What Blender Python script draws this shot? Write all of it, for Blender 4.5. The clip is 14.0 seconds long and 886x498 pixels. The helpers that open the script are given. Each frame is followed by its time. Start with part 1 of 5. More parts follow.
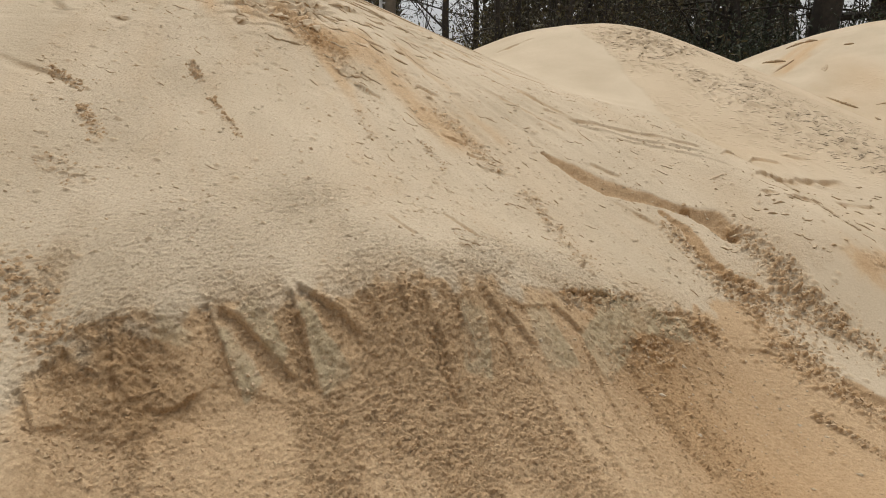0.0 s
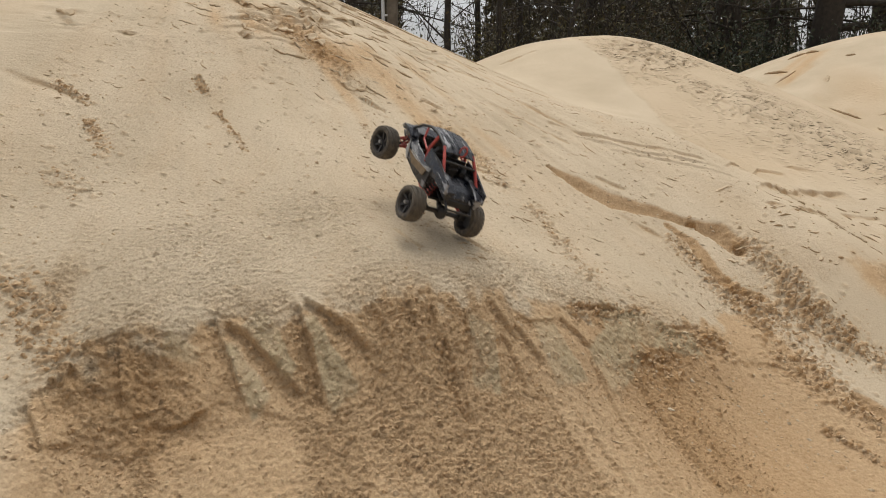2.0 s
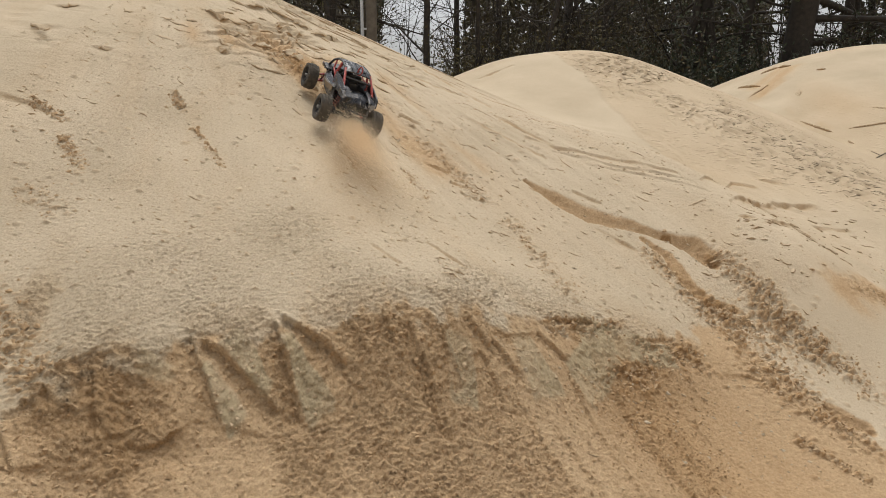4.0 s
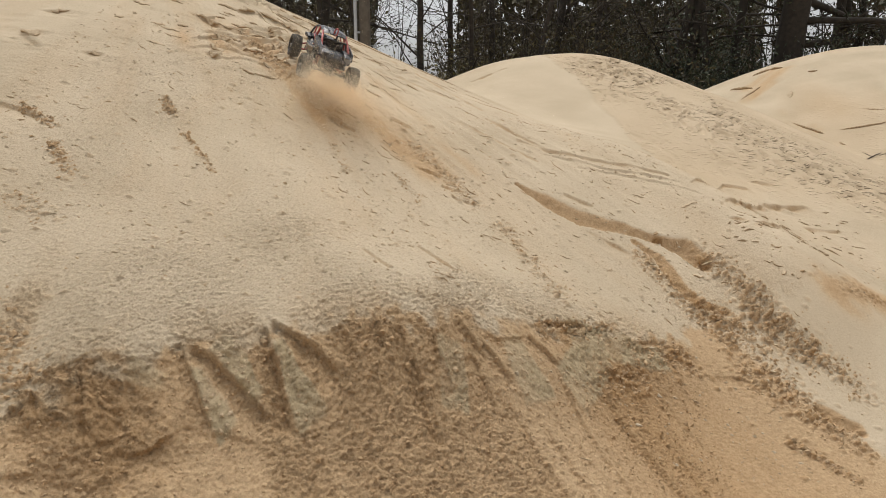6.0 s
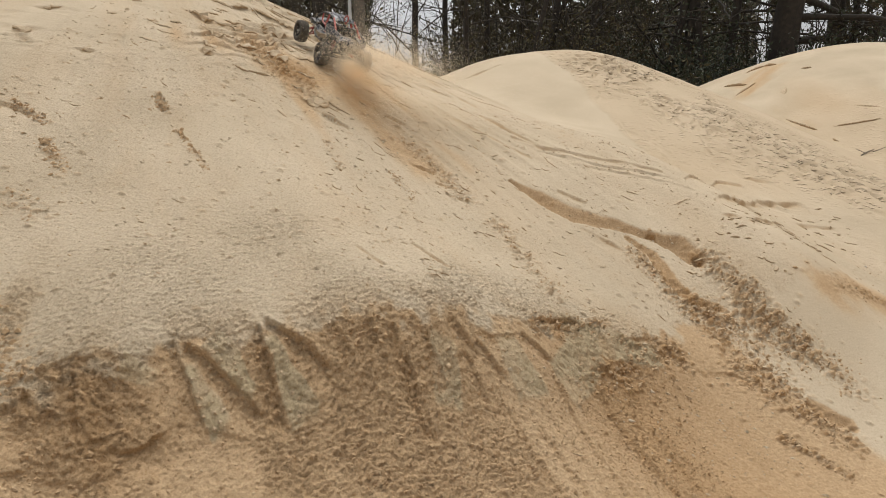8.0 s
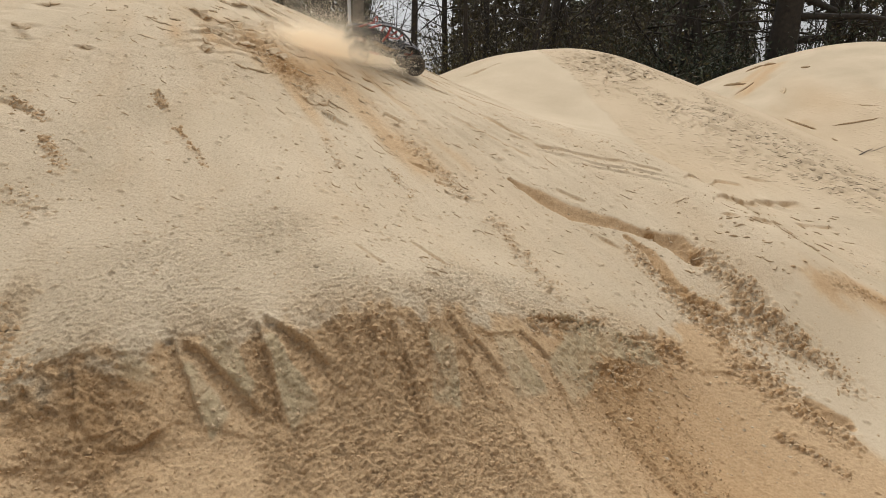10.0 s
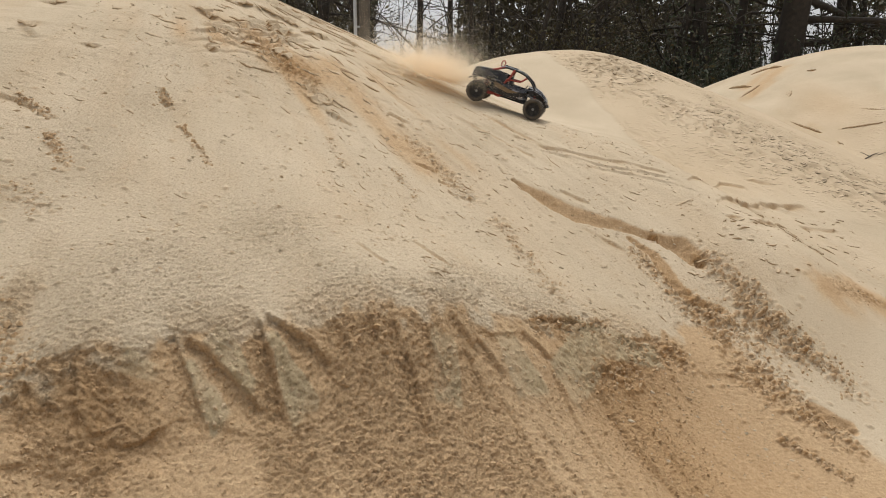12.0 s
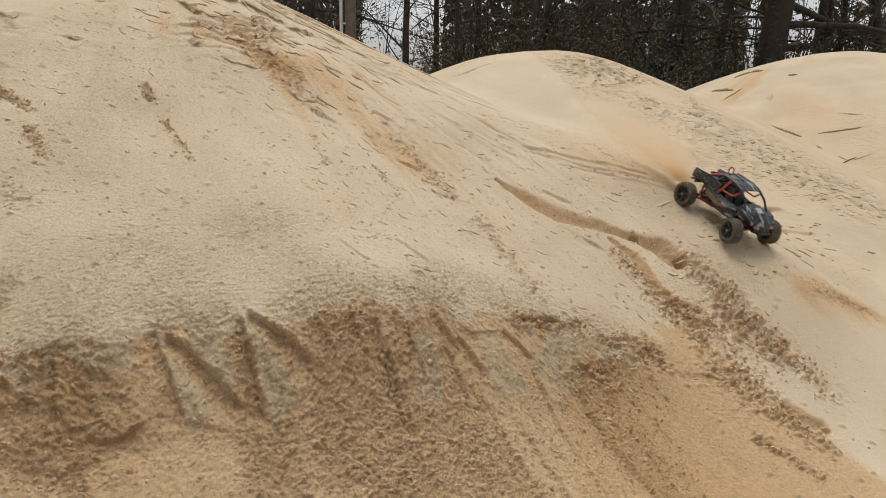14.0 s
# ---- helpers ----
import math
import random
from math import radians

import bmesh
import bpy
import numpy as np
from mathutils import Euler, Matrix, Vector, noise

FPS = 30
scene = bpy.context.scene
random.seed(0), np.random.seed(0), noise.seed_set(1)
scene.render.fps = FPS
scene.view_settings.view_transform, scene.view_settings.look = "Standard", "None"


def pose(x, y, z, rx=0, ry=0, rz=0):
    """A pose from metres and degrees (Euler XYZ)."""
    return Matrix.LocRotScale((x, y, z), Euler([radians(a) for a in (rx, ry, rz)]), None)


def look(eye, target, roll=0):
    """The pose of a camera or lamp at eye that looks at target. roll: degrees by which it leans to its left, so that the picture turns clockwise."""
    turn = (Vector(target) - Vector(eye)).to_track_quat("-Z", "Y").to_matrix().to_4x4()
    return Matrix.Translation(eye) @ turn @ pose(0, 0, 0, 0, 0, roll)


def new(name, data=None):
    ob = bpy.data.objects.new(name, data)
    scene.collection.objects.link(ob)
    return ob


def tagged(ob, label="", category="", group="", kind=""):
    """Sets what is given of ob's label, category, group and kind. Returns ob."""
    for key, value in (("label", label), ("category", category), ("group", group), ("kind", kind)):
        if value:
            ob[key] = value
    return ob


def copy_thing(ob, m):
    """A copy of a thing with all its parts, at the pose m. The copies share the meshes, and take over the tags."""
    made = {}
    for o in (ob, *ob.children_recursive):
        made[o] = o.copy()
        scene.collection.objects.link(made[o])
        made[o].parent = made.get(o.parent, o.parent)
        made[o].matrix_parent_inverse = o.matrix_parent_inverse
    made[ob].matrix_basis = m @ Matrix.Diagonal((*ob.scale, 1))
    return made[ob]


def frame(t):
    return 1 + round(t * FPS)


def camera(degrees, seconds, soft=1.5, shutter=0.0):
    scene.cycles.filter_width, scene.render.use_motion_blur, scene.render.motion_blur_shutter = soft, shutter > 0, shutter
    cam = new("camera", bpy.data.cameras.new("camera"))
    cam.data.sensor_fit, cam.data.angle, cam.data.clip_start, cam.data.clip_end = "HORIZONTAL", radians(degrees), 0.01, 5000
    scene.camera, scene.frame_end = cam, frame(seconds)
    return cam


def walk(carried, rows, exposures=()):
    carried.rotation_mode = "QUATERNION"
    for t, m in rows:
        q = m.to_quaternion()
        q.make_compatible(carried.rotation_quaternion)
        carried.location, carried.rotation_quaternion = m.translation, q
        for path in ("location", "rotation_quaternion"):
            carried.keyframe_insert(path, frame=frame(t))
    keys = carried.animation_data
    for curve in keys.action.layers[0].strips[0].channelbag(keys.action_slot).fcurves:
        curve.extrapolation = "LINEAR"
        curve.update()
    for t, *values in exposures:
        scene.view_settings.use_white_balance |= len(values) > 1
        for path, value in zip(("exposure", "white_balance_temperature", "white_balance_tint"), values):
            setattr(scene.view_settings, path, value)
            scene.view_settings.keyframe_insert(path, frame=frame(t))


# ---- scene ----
def shot(x, y, z, yaw, pitch, roll):
    return pose(x, y, z, 0, 0, yaw) @ pose(0, 0, 0, 90 + pitch) @ pose(0, 0, 0, 0, 0, roll)


cam = camera(65.0, 14.0, soft=0.9, shutter=0.35)
walk(cam, [
    (0, shot(0.000, -0.000, 1.500, 0.00, -13.00, -0.00)),
    (0.5, shot(-0.003, 0.006, 1.497, 0.24, -13.19, 0.15)),
    (1, shot(-0.012, 0.006, 1.499, 0.23, -13.30, 0.33)),
    (1.5, shot(-0.020, 0.007, 1.504, 0.15, -12.90, 0.15)),
    (2, shot(-0.019, 0.008, 1.513, 0.15, -12.14, -0.17)),
    (2.5, shot(-0.018, 0.008, 1.515, -0.26, -11.66, -0.32)),
    (3, shot(-0.015, 0.005, 1.520, -0.66, -11.40, -0.18)),
    (5.5, shot(0.007, -0.007, 1.533, -2.18, -11.01, -0.44)),
    (6, shot(0.011, -0.003, 1.534, -1.86, -10.94, -0.41)),
    (6.5, shot(0.014, -0.006, 1.536, -2.05, -11.09, -0.54)),
    (7, shot(0.016, -0.004, 1.535, -2.01, -11.10, -0.45)),
    (7.5, shot(0.020, -0.005, 1.534, -1.99, -11.14, -0.42)),
    (8, shot(0.019, -0.006, 1.535, -2.24, -11.22, -0.42)),
    (10.5, shot(0.019, -0.009, 1.535, -2.30, -11.37, -0.22)),
    (11, shot(0.020, -0.009, 1.534, -2.17, -11.38, -0.13)),
    (11.5, shot(0.021, -0.008, 1.532, -1.98, -11.33, -0.00)),
    (12, shot(0.023, -0.009, 1.532, -2.01, -11.29, 0.16)),
    (12.5, shot(0.022, -0.013, 1.533, -2.22, -11.27, 0.31)),
    (13, shot(0.025, -0.018, 1.535, -2.52, -11.38, 0.35)),
    (13.5, shot(0.027, -0.022, 1.535, -2.93, -11.36, 0.80)),
    (14, shot(0.029, -0.025, 1.536, -3.36, -11.42, 1.06)),
], exposures=[(0.0, -0.04), (14.0, 0.01)])

# ---- light: a bright overcast sky with a broad, weak sun ----
world = bpy.data.worlds.new("overcast_sky")
scene.world = world
world.use_nodes = True
wn, wl = world.node_tree.nodes, world.node_tree.links
sky = wn.new("ShaderNodeTexSky")
sky.sky_type, sky.sun_disc = "NISHITA", False
sky.sun_elevation, sky.sun_rotation = radians(75.2), radians(0)
sky.air_density, sky.dust_density = 1.0, 4.0
pale = wn.new("ShaderNodeHueSaturation")
pale.inputs["Saturation"].default_value = 0.16
wl.new(sky.outputs[0], pale.inputs["Color"])
wl.new(pale.outputs[0], wn["Background"].inputs[0])
wn["Background"].inputs[1].default_value = 0.15
sun_data = bpy.data.lights.new("sun", "SUN")
sun_data.energy, sun_data.angle, sun_data.color = 1.5, radians(46), (1.0, 0.94, 0.85)
sun = new("sun", sun_data)
sun.matrix_world = look((0, 9, 34), (0, 0, 0))

# ---- materials ----
def material(name, rough=0.6, metal=0.0):
    m = bpy.data.materials.new(name)
    m.use_nodes = True
    n, l = m.node_tree.nodes, m.node_tree.links
    b = n["Principled BSDF"]
    b.inputs["Roughness"].default_value, b.inputs["Metallic"].default_value = rough, metal
    return m, n, l, b


def noise_node(n, l, scale, detail=4.0, rough=0.6, where=None):
    t = n.new("ShaderNodeTexNoise")
    t.inputs["Scale"].default_value, t.inputs["Detail"].default_value = scale, detail
    t.inputs["Roughness"].default_value = rough
    if where is not None:
        l.new(where, t.inputs["Vector"])
    return t


def ramp(n, l, source, *stops):
    r = n.new("ShaderNodeValToRGB")
    while len(r.color_ramp.elements) < len(stops):
        r.color_ramp.elements.new(0.5)
    for e, (at, c) in zip(r.color_ramp.elements, stops):
        e.position, e.color = at, (*c, 1) if len(c) == 3 else c
    l.new(source, r.inputs[0])
    return r


def mix(n, l, fac, a, b, kind="MIX"):
    m = n.new("ShaderNodeMix")
    m.data_type, m.blend_type = "RGBA", kind
    for socket, v in ((m.inputs[0], fac), (m.inputs[6], a), (m.inputs[7], b)):
        if isinstance(v, (int, float)):
            socket.default_value = v
        elif isinstance(v, tuple):
            socket.default_value = (*v, 1)
        else:
            l.new(v, socket)
    return m.outputs[2]


def bump(n, l, b, height, strength, distance):
    k = n.new("ShaderNodeBump")
    k.inputs["Strength"].default_value, k.inputs["Distance"].default_value = strength, distance
    l.new(height, k.inputs["Height"])
    l.new(k.outputs[0], b.inputs["Normal"])
    return k


def plain(name, dark, light, scale=30.0, rough=0.6, metal=0.0, relief=0.0):
    """A surface of two near tones with grain and, if asked, relief."""
    m, n, l, b = material(name, rough, metal)
    co = n.new("ShaderNodeTexCoord").outputs["Object"]
    a = noise_node(n, l, scale, 6, 0.65, co)
    r = ramp(n, l, a.outputs[0], (0.3, dark), (0.7, light))
    l.new(r.outputs[0], b.inputs["Base Color"])
    rr = ramp(n, l, a.outputs[0], (0.2, (rough * 0.8,) * 3), (0.8, (min(1, rough * 1.2),) * 3))
    l.new(rr.outputs[0], b.inputs["Roughness"])
    if relief:
        bump(n, l, b, a.outputs[0], 0.6, relief)
    return m


def sand_material():
    m, n, l, b = material("sand", 0.95)
    b.inputs["Specular IOR Level"].default_value = 0.15
    co = n.new("ShaderNodeTexCoord").outputs["Object"]
    grain = noise_node(n, l, 420, 3, 0.7, co)
    crumb = noise_node(n, l, 62, 6, 0.78, co)
    patch = noise_node(n, l, 1.7, 5, 0.55, co)
    fresh = n.new("ShaderNodeAttribute")
    fresh.attribute_name = "damp"
    pale = n.new("ShaderNodeAttribute")
    pale.attribute_name = "firm"
    dry = ramp(n, l, patch.outputs[0], (0.3, (0.462, 0.377, 0.263)), (0.7, (0.558, 0.462, 0.334)))
    wet_shade = ramp(n, l, crumb.outputs[0], (0.3, (0.31, 0.188, 0.088)), (0.7, (0.41, 0.262, 0.132)))
    half = n.new("ShaderNodeMapRange")
    half.inputs["From Max"].default_value = 0.45
    l.new(fresh.outputs["Fac"], half.inputs["Value"])
    rest = n.new("ShaderNodeMapRange")
    rest.inputs["From Min"].default_value = 0.45
    l.new(fresh.outputs["Fac"], rest.inputs["Value"])
    warm = ramp(n, l, crumb.outputs[0], (0.35, (0.415, 0.285, 0.164)), (0.65, (0.540, 0.394, 0.238)))
    base = mix(n, l, half.outputs[0], dry.outputs[0], warm.outputs[0])
    base = mix(n, l, rest.outputs[0], base, wet_shade.outputs[0])
    base = mix(n, l, pale.outputs["Fac"], base, (0.42, 0.335, 0.21))
    fleck = noise_node(n, l, 130, 4, 0.75, co)
    speck = ramp(n, l, fleck.outputs[0], (0.36, (0.68, 0.63, 0.56)), (0.45, (0.95, 0.94, 0.93)), (0.54, (1.03, 1.03, 1.03)), (0.64, (1.18, 1.17, 1.15)))
    rubble = n.new("ShaderNodeAttribute")
    rubble.attribute_name = "loose"
    amount = n.new("ShaderNodeMapRange")
    amount.inputs["From Max"].default_value = 0.65
    amount.inputs["To Min"].default_value = 0.15
    l.new(rubble.outputs["Fac"], amount.inputs["Value"])
    base = mix(n, l, amount.outputs[0], base, speck.outputs[0], "MULTIPLY")
    l.new(base, b.inputs["Base Color"])
    both = n.new("ShaderNodeMath")
    both.operation = "MULTIPLY_ADD"
    both.inputs[1].default_value = 0.35
    l.new(grain.outputs[0], both.inputs[0])
    l.new(crumb.outputs[0], both.inputs[2])
    cells = n.new("ShaderNodeTexVoronoi")
    cells.inputs["Scale"].default_value = 85
    l.new(co, cells.inputs["Vector"])
    heaped = n.new("ShaderNodeMath")
    heaped.operation = "MULTIPLY_ADD"
    heaped.inputs[1].default_value = -0.45
    l.new(cells.outputs["Distance"], heaped.inputs[0])
    l.new(both.outputs[0], heaped.inputs[2])
    crumbly = n.new("ShaderNodeAttribute")
    crumbly.attribute_name = "loose"
    scaled = n.new("ShaderNodeMath")
    scaled.operation = "MULTIPLY"
    l.new(heaped.outputs[0], scaled.inputs[0])
    l.new(crumbly.outputs["Fac"], scaled.inputs[1])
    near = bump(n, l, b, scaled.outputs[0], 1.0, 0.0095)
    # pecked crust on the heaps behind
    shell = n.new("ShaderNodeAttribute")
    shell.attribute_name = "crust"
    long = n.new("ShaderNodeMapping")
    long.inputs["Scale"].default_value = (11, 25, 25)
    l.new(co, long.inputs["Vector"])
    pecks = n.new("ShaderNodeTexVoronoi")
    pecks.inputs["Scale"].default_value = 1.0
    l.new(long.outputs[0], pecks.inputs["Vector"])
    holes = ramp(n, l, pecks.outputs["Distance"], (0.12, (1, 1, 1)), (0.42, (0, 0, 0)))
    deep = n.new("ShaderNodeMath")
    deep.operation = "MULTIPLY"
    l.new(holes.outputs[0], deep.inputs[0])
    l.new(shell.outputs["Fac"], deep.inputs[1])
    far = n.new("ShaderNodeBump")
    far.inputs["Strength"].default_value, far.inputs["Distance"].default_value = 1.0, 0.03
    l.new(deep.outputs[0], far.inputs["Height"])
    l.new(far.outputs[0], near.inputs["Normal"])
    return m


SAND = sand_material()
TYRE = plain("tyre_rubber", (0.035, 0.032, 0.028), (0.14, 0.115, 0.085), 55, 0.9)
BLACK = plain("black_plastic", (0.010, 0.010, 0.011), (0.03, 0.027, 0.024), 40, 0.45)
def wrap_material():
    """Gloss black bodywork with scuffed silver streaks and sand dust."""
    m, n, l, b = material("black_wrap", 0.22)
    co = n.new("ShaderNodeTexCoord").outputs["Object"]
    lie = n.new("ShaderNodeMapping")
    lie.inputs["Rotation"].default_value = (0.3, 0.5, 0.5)
    lie.inputs["Scale"].default_value = (9, 34, 30)
    l.new(co, lie.inputs["Vector"])
    streak = noise_node(n, l, 1.0, 3, 0.55, lie.outputs[0])
    dust = noise_node(n, l, 38, 6, 0.7, co)
    mask = ramp(n, l, streak.outputs[0], (0.57, (0, 0, 0)), (0.62, (1, 1, 1)))
    black = ramp(n, l, dust.outputs[0], (0.35, (0.006, 0.008, 0.014)), (0.75, (0.030, 0.030, 0.034)))
    base = mix(n, l, mask.outputs[0], black.outputs[0], (0.26, 0.26, 0.27))
    l.new(base, b.inputs["Base Color"])
    r = ramp(n, l, dust.outputs[0], (0.35, (0.16, 0.16, 0.16)), (0.7, (0.55, 0.55, 0.55)))
    l.new(r.outputs[0], b.inputs["Roughness"])
    bump(n, l, b, streak.outputs[0], 0.35, 0.004)
    return m


PAINT = wrap_material()
TAN = plain("tan_paint", (0.10, 0.065, 0.03), (0.22, 0.15, 0.08), 60, 0.45)
RED = plain("red_metal", (0.24, 0.026, 0.020), (0.42, 0.06, 0.042), 45, 0.4)
SILVER = plain("silver_paint", (0.10, 0.10, 0.10), (0.55, 0.54, 0.51), 75, 0.5)
STEEL = plain("dull_steel", (0.3, 0.3, 0.3), (0.45, 0.44, 0.42), 60, 0.4, 0.9)
RIM = plain("rim_plastic", (0.018, 0.018, 0.02), (0.055, 0.05, 0.046), 50, 0.6)
SEAT = plain("seat_plastic", (0.02, 0.02, 0.022), (0.07, 0.07, 0.075), 40, 0.6)
LENS = plain("clear_lens", (0.18, 0.18, 0.19), (0.3, 0.3, 0.3), 40, 0.12)
BARK = plain("bark", (0.022, 0.018, 0.014), (0.062, 0.050, 0.038), 9, 0.95, 0.0, 0.02)
TWIG = plain("twig_bark", (0.025, 0.02, 0.014), (0.075, 0.06, 0.042), 6, 0.95)
POLEWOOD = plain("weathered_pole", (0.09, 0.075, 0.06), (0.16, 0.14, 0.115), 7, 0.9, 0.0, 0.01)
GALV = plain("galvanised_pipe", (0.42, 0.44, 0.47), (0.58, 0.60, 0.63), 12, 0.5, 0.2)


def leaf_material(name, *tones):
    m, n, l, b = material(name, 0.7)
    island = n.new("ShaderNodeNewGeometry").outputs["Random Per Island"]
    r = ramp(n, l, island, *[(i / max(1, len(tones) - 1), t) for i, t in enumerate(tones)])
    l.new(r.outputs[0], b.inputs["Base Color"])
    return m


STONE = plain("grey_stone", (0.14, 0.13, 0.11), (0.28, 0.25, 0.21), 90, 0.85, 0.0, 0.002)
LEAF_DARK = leaf_material("evergreen_leaf", (0.026, 0.034, 0.018), (0.040, 0.052, 0.026), (0.032, 0.036, 0.018), (0.058, 0.066, 0.030))
LEAF_BROWN = leaf_material("winter_leaf", (0.045, 0.036, 0.018), (0.080, 0.060, 0.028), (0.050, 0.048, 0.022), (0.115, 0.092, 0.034))
LEAF_YELLOW = leaf_material("olive_leaf", (0.09, 0.085, 0.02), (0.16, 0.13, 0.03), (0.07, 0.07, 0.025), (0.2, 0.15, 0.04))
GRAIN, gn, gl, gb = material("loose_sand", 0.9)
gb.inputs["Base Color"].default_value = (0.93, 0.81, 0.62, 1)
gthin, ghalf = gn.new("ShaderNodeBsdfTranslucent"), gn.new("ShaderNodeMixShader")
gthin.inputs[0].default_value = (0.93, 0.81, 0.62, 1)
ghalf.inputs[0].default_value = 0.65
gl.new(gb.outputs[0], ghalf.inputs[1])
gl.new(gthin.outputs[0], ghalf.inputs[2])
gl.new(ghalf.outputs[0], gn["Material Output"].inputs["Surface"])


# ---- shape of the sand ----
def hash2(ix, iy, seed):
    n = (ix.astype(np.int64) * 374761393 + iy.astype(np.int64) * 668265263 + seed * 974634777) & 0x7FFFFFFF
    n = ((n ^ (n >> 13)) * 1274126177) & 0x7FFFFFFF
    return ((n ^ (n >> 16)) & 0xFFFFF) / 0xFFFFF


def vnoise(x, y, seed=0):
    """Smooth noise of unit cell size, from -1 to 1."""
    ix, iy = np.floor(x), np.floor(y)
    fx, fy = x - ix, y - iy
    fx, fy = fx * fx * (3 - 2 * fx), fy * fy * (3 - 2 * fy)
    a, b = hash2(ix, iy, seed), hash2(ix + 1, iy, seed)
    c, d = hash2(ix, iy + 1, seed), hash2(ix + 1, iy + 1, seed)
    return 2 * ((a + (b - a) * fx) * (1 - fy) + (c + (d - c) * fx) * fy) - 1


def fbm(x, y, octaves=3, seed=0):
    total, amp = 0.0, 1.0
    for i in range(octaves):
        total = total + amp * vnoise(x * 2.03 ** i + 17.3 * i, y * 2.03 ** i - 9.1 * i, seed + i)
        amp *= 0.5
    return total


def clods(x, y, share=0.6, seed=0):
    """Rounded lumps in cells of unit size; some cells are empty. From 0 to 1."""
    ix, iy = np.floor(x), np.floor(y)
    best = np.zeros_like(x)
    for dx in (-1, 0, 1):
        for dy in (-1, 0, 1):
            cx, cy = ix + dx, iy + dy
            px, py = cx + hash2(cx, cy, seed), cy + hash2(cx, cy, seed + 1)
            size = 0.30 + 0.42 * hash2(cx, cy, seed + 2)
            on = hash2(cx, cy, seed + 3) < share
            turn = 3.1 * hash2(cx, cy, seed + 4)
            u = (x - px) * np.cos(turn) + (y - py) * np.sin(turn)
            v = ((y - py) * np.cos(turn) - (x - px) * np.sin(turn)) * 1.35
            q = (u * u + v * v) / (size * size)
            best = np.maximum(best, np.where(on & (q < 1), size * np.maximum(0, 1 - q) ** 0.8, 0))
    return best


def step(a, b, v):
    s = np.clip((v - a) / (b - a), 0, 1)
    return s * s * (3 - 2 * s)


def smax(a, b, k):
    h = np.clip(0.5 + 0.5 * (a - b) / k, 0, 1)
    return b + (a - b) * h + k * h * (1 - h)


def mound(x, y, cx, cy, top, slope, rnd):
    """A heap of poured sand: a cone at the angle of repose with a rounded top."""
    r = np.hypot(x - cx, y - cy)
    return top - slope * (np.sqrt(r * r + rnd * rnd) - rnd)


POLE = (-2.2, 6.6)


def polar(x, y):
    """Distance from the middle of the main heap and angle across its face."""
    dx, dy = x - POLE[0], y - POLE[1]
    return np.hypot(dx, dy), np.arctan2(dx, -dy)


def scarp(x, y):
    """The broken bench across the main face: how far below its edge, and how strong."""
    r, a = polar(x, y)
    d = r - (4.735 + 1.5 * (a - 0.32) ** 2 + 22 * np.minimum(a - 0.3, 0) ** 2 + 0.035 * vnoise(a * 9, r * 0 + 3.0, 40) + 0.012 * vnoise(a * 45, r * 3, 41))
    side = step(0.212, 0.25, a) * (1 - step(0.66, 0.78, a))
    return d, side


def large_form(x, y):
    """The heaps and the ground between them, without fine relief."""
    main = mound(x, y, -2.61, 6.39, 3.025, 0.445, 0.15)
    r = np.hypot(x + 2.61, y - 6.39)
    a = np.arctan2(x + 2.61, 6.39 - y)
    main = main - 0.13 * np.maximum(r - 2.8, 0) * (1 - step(0.72, 1.15, a))
    second = smax(mound(x, y, 1.9, 8.5, 2.222, 0.479, 0.669), mound(x, y, 1.29, 8.71, 2.16, 0.479, 0.669), 0.3)
    third = mound(x, y, 7.94, 12.5, 2.66, 0.5, 1.85)
    z = smax(smax(main, second, 0.3), third, 0.3)
    z = z + 0.2 * np.exp(-((x - 1.5) / 0.9) ** 2 - ((y - 4.3) / 0.75) ** 2) + 0.17 * np.exp(-((x - 2.05) / 0.5) ** 2 - ((y - 3.5) / 0.42) ** 2) + 0.12 * np.exp(-((x - 0.05) / 0.7) ** 2 - ((y - 2.4) / 0.6) ** 2)
    d, side = scarp(x, y)
    z = z + side * (0.05 * np.exp(-((d + 0.1) / 0.3) ** 2) - 0.11 * (step(-0.03, 0.27, d) - step(0.3, 1.2, d)))
    return smax(z, 0.0 * x, 0.25)

# ---- the sand heaps and the ground ----
def spacing(stops, start, end, out0, out1):
    """Positions from start to end: even steps between the stops (from, to, step), then growing outwards."""
    core = np.concatenate([np.arange(a, b - 1e-6, s) for a, b, s in stops])
    s, v, up = stops[-1][2], core[-1], []
    while v < end:
        s *= out1
        v += s
        up.append(v)
    s, v, down = stops[0][2], core[0], []
    while v > start:
        s *= out0
        v -= s
        down.append(v)
    return np.concatenate([down[::-1], core, up])


# marks on the sand: from x, y to x, y, half width there and there, depth
RUTS = [
    (-0.769, 2.108, -0.659, 1.946, 0.019, 0.034, 0.020),
    (-0.726, 2.103, -0.495, 1.984, 0.018, 0.040, 0.026),
    (-0.520, 2.198, -0.425, 1.996, 0.017, 0.036, 0.022),
    (-0.487, 2.205, -0.281, 2.129, 0.016, 0.030, 0.026),
    (-0.274, 2.247, -0.219, 2.190, 0.018, 0.024, 0.012),
    (-0.161, 2.287, -0.130, 2.234, 0.022, 0.026, 0.014),
    (-0.026, 2.254, 0.036, 2.064, 0.012, 0.016, 0.011),
    (-0.079, 2.301, -0.009, 2.126, 0.022, 0.024, 0.012),
    (-1.015, 1.997, -0.948, 1.851, 0.009, 0.009, 0.009),
    (-1.200, 1.790, -1.110, 1.690, 0.022, 0.022, 0.018),
]
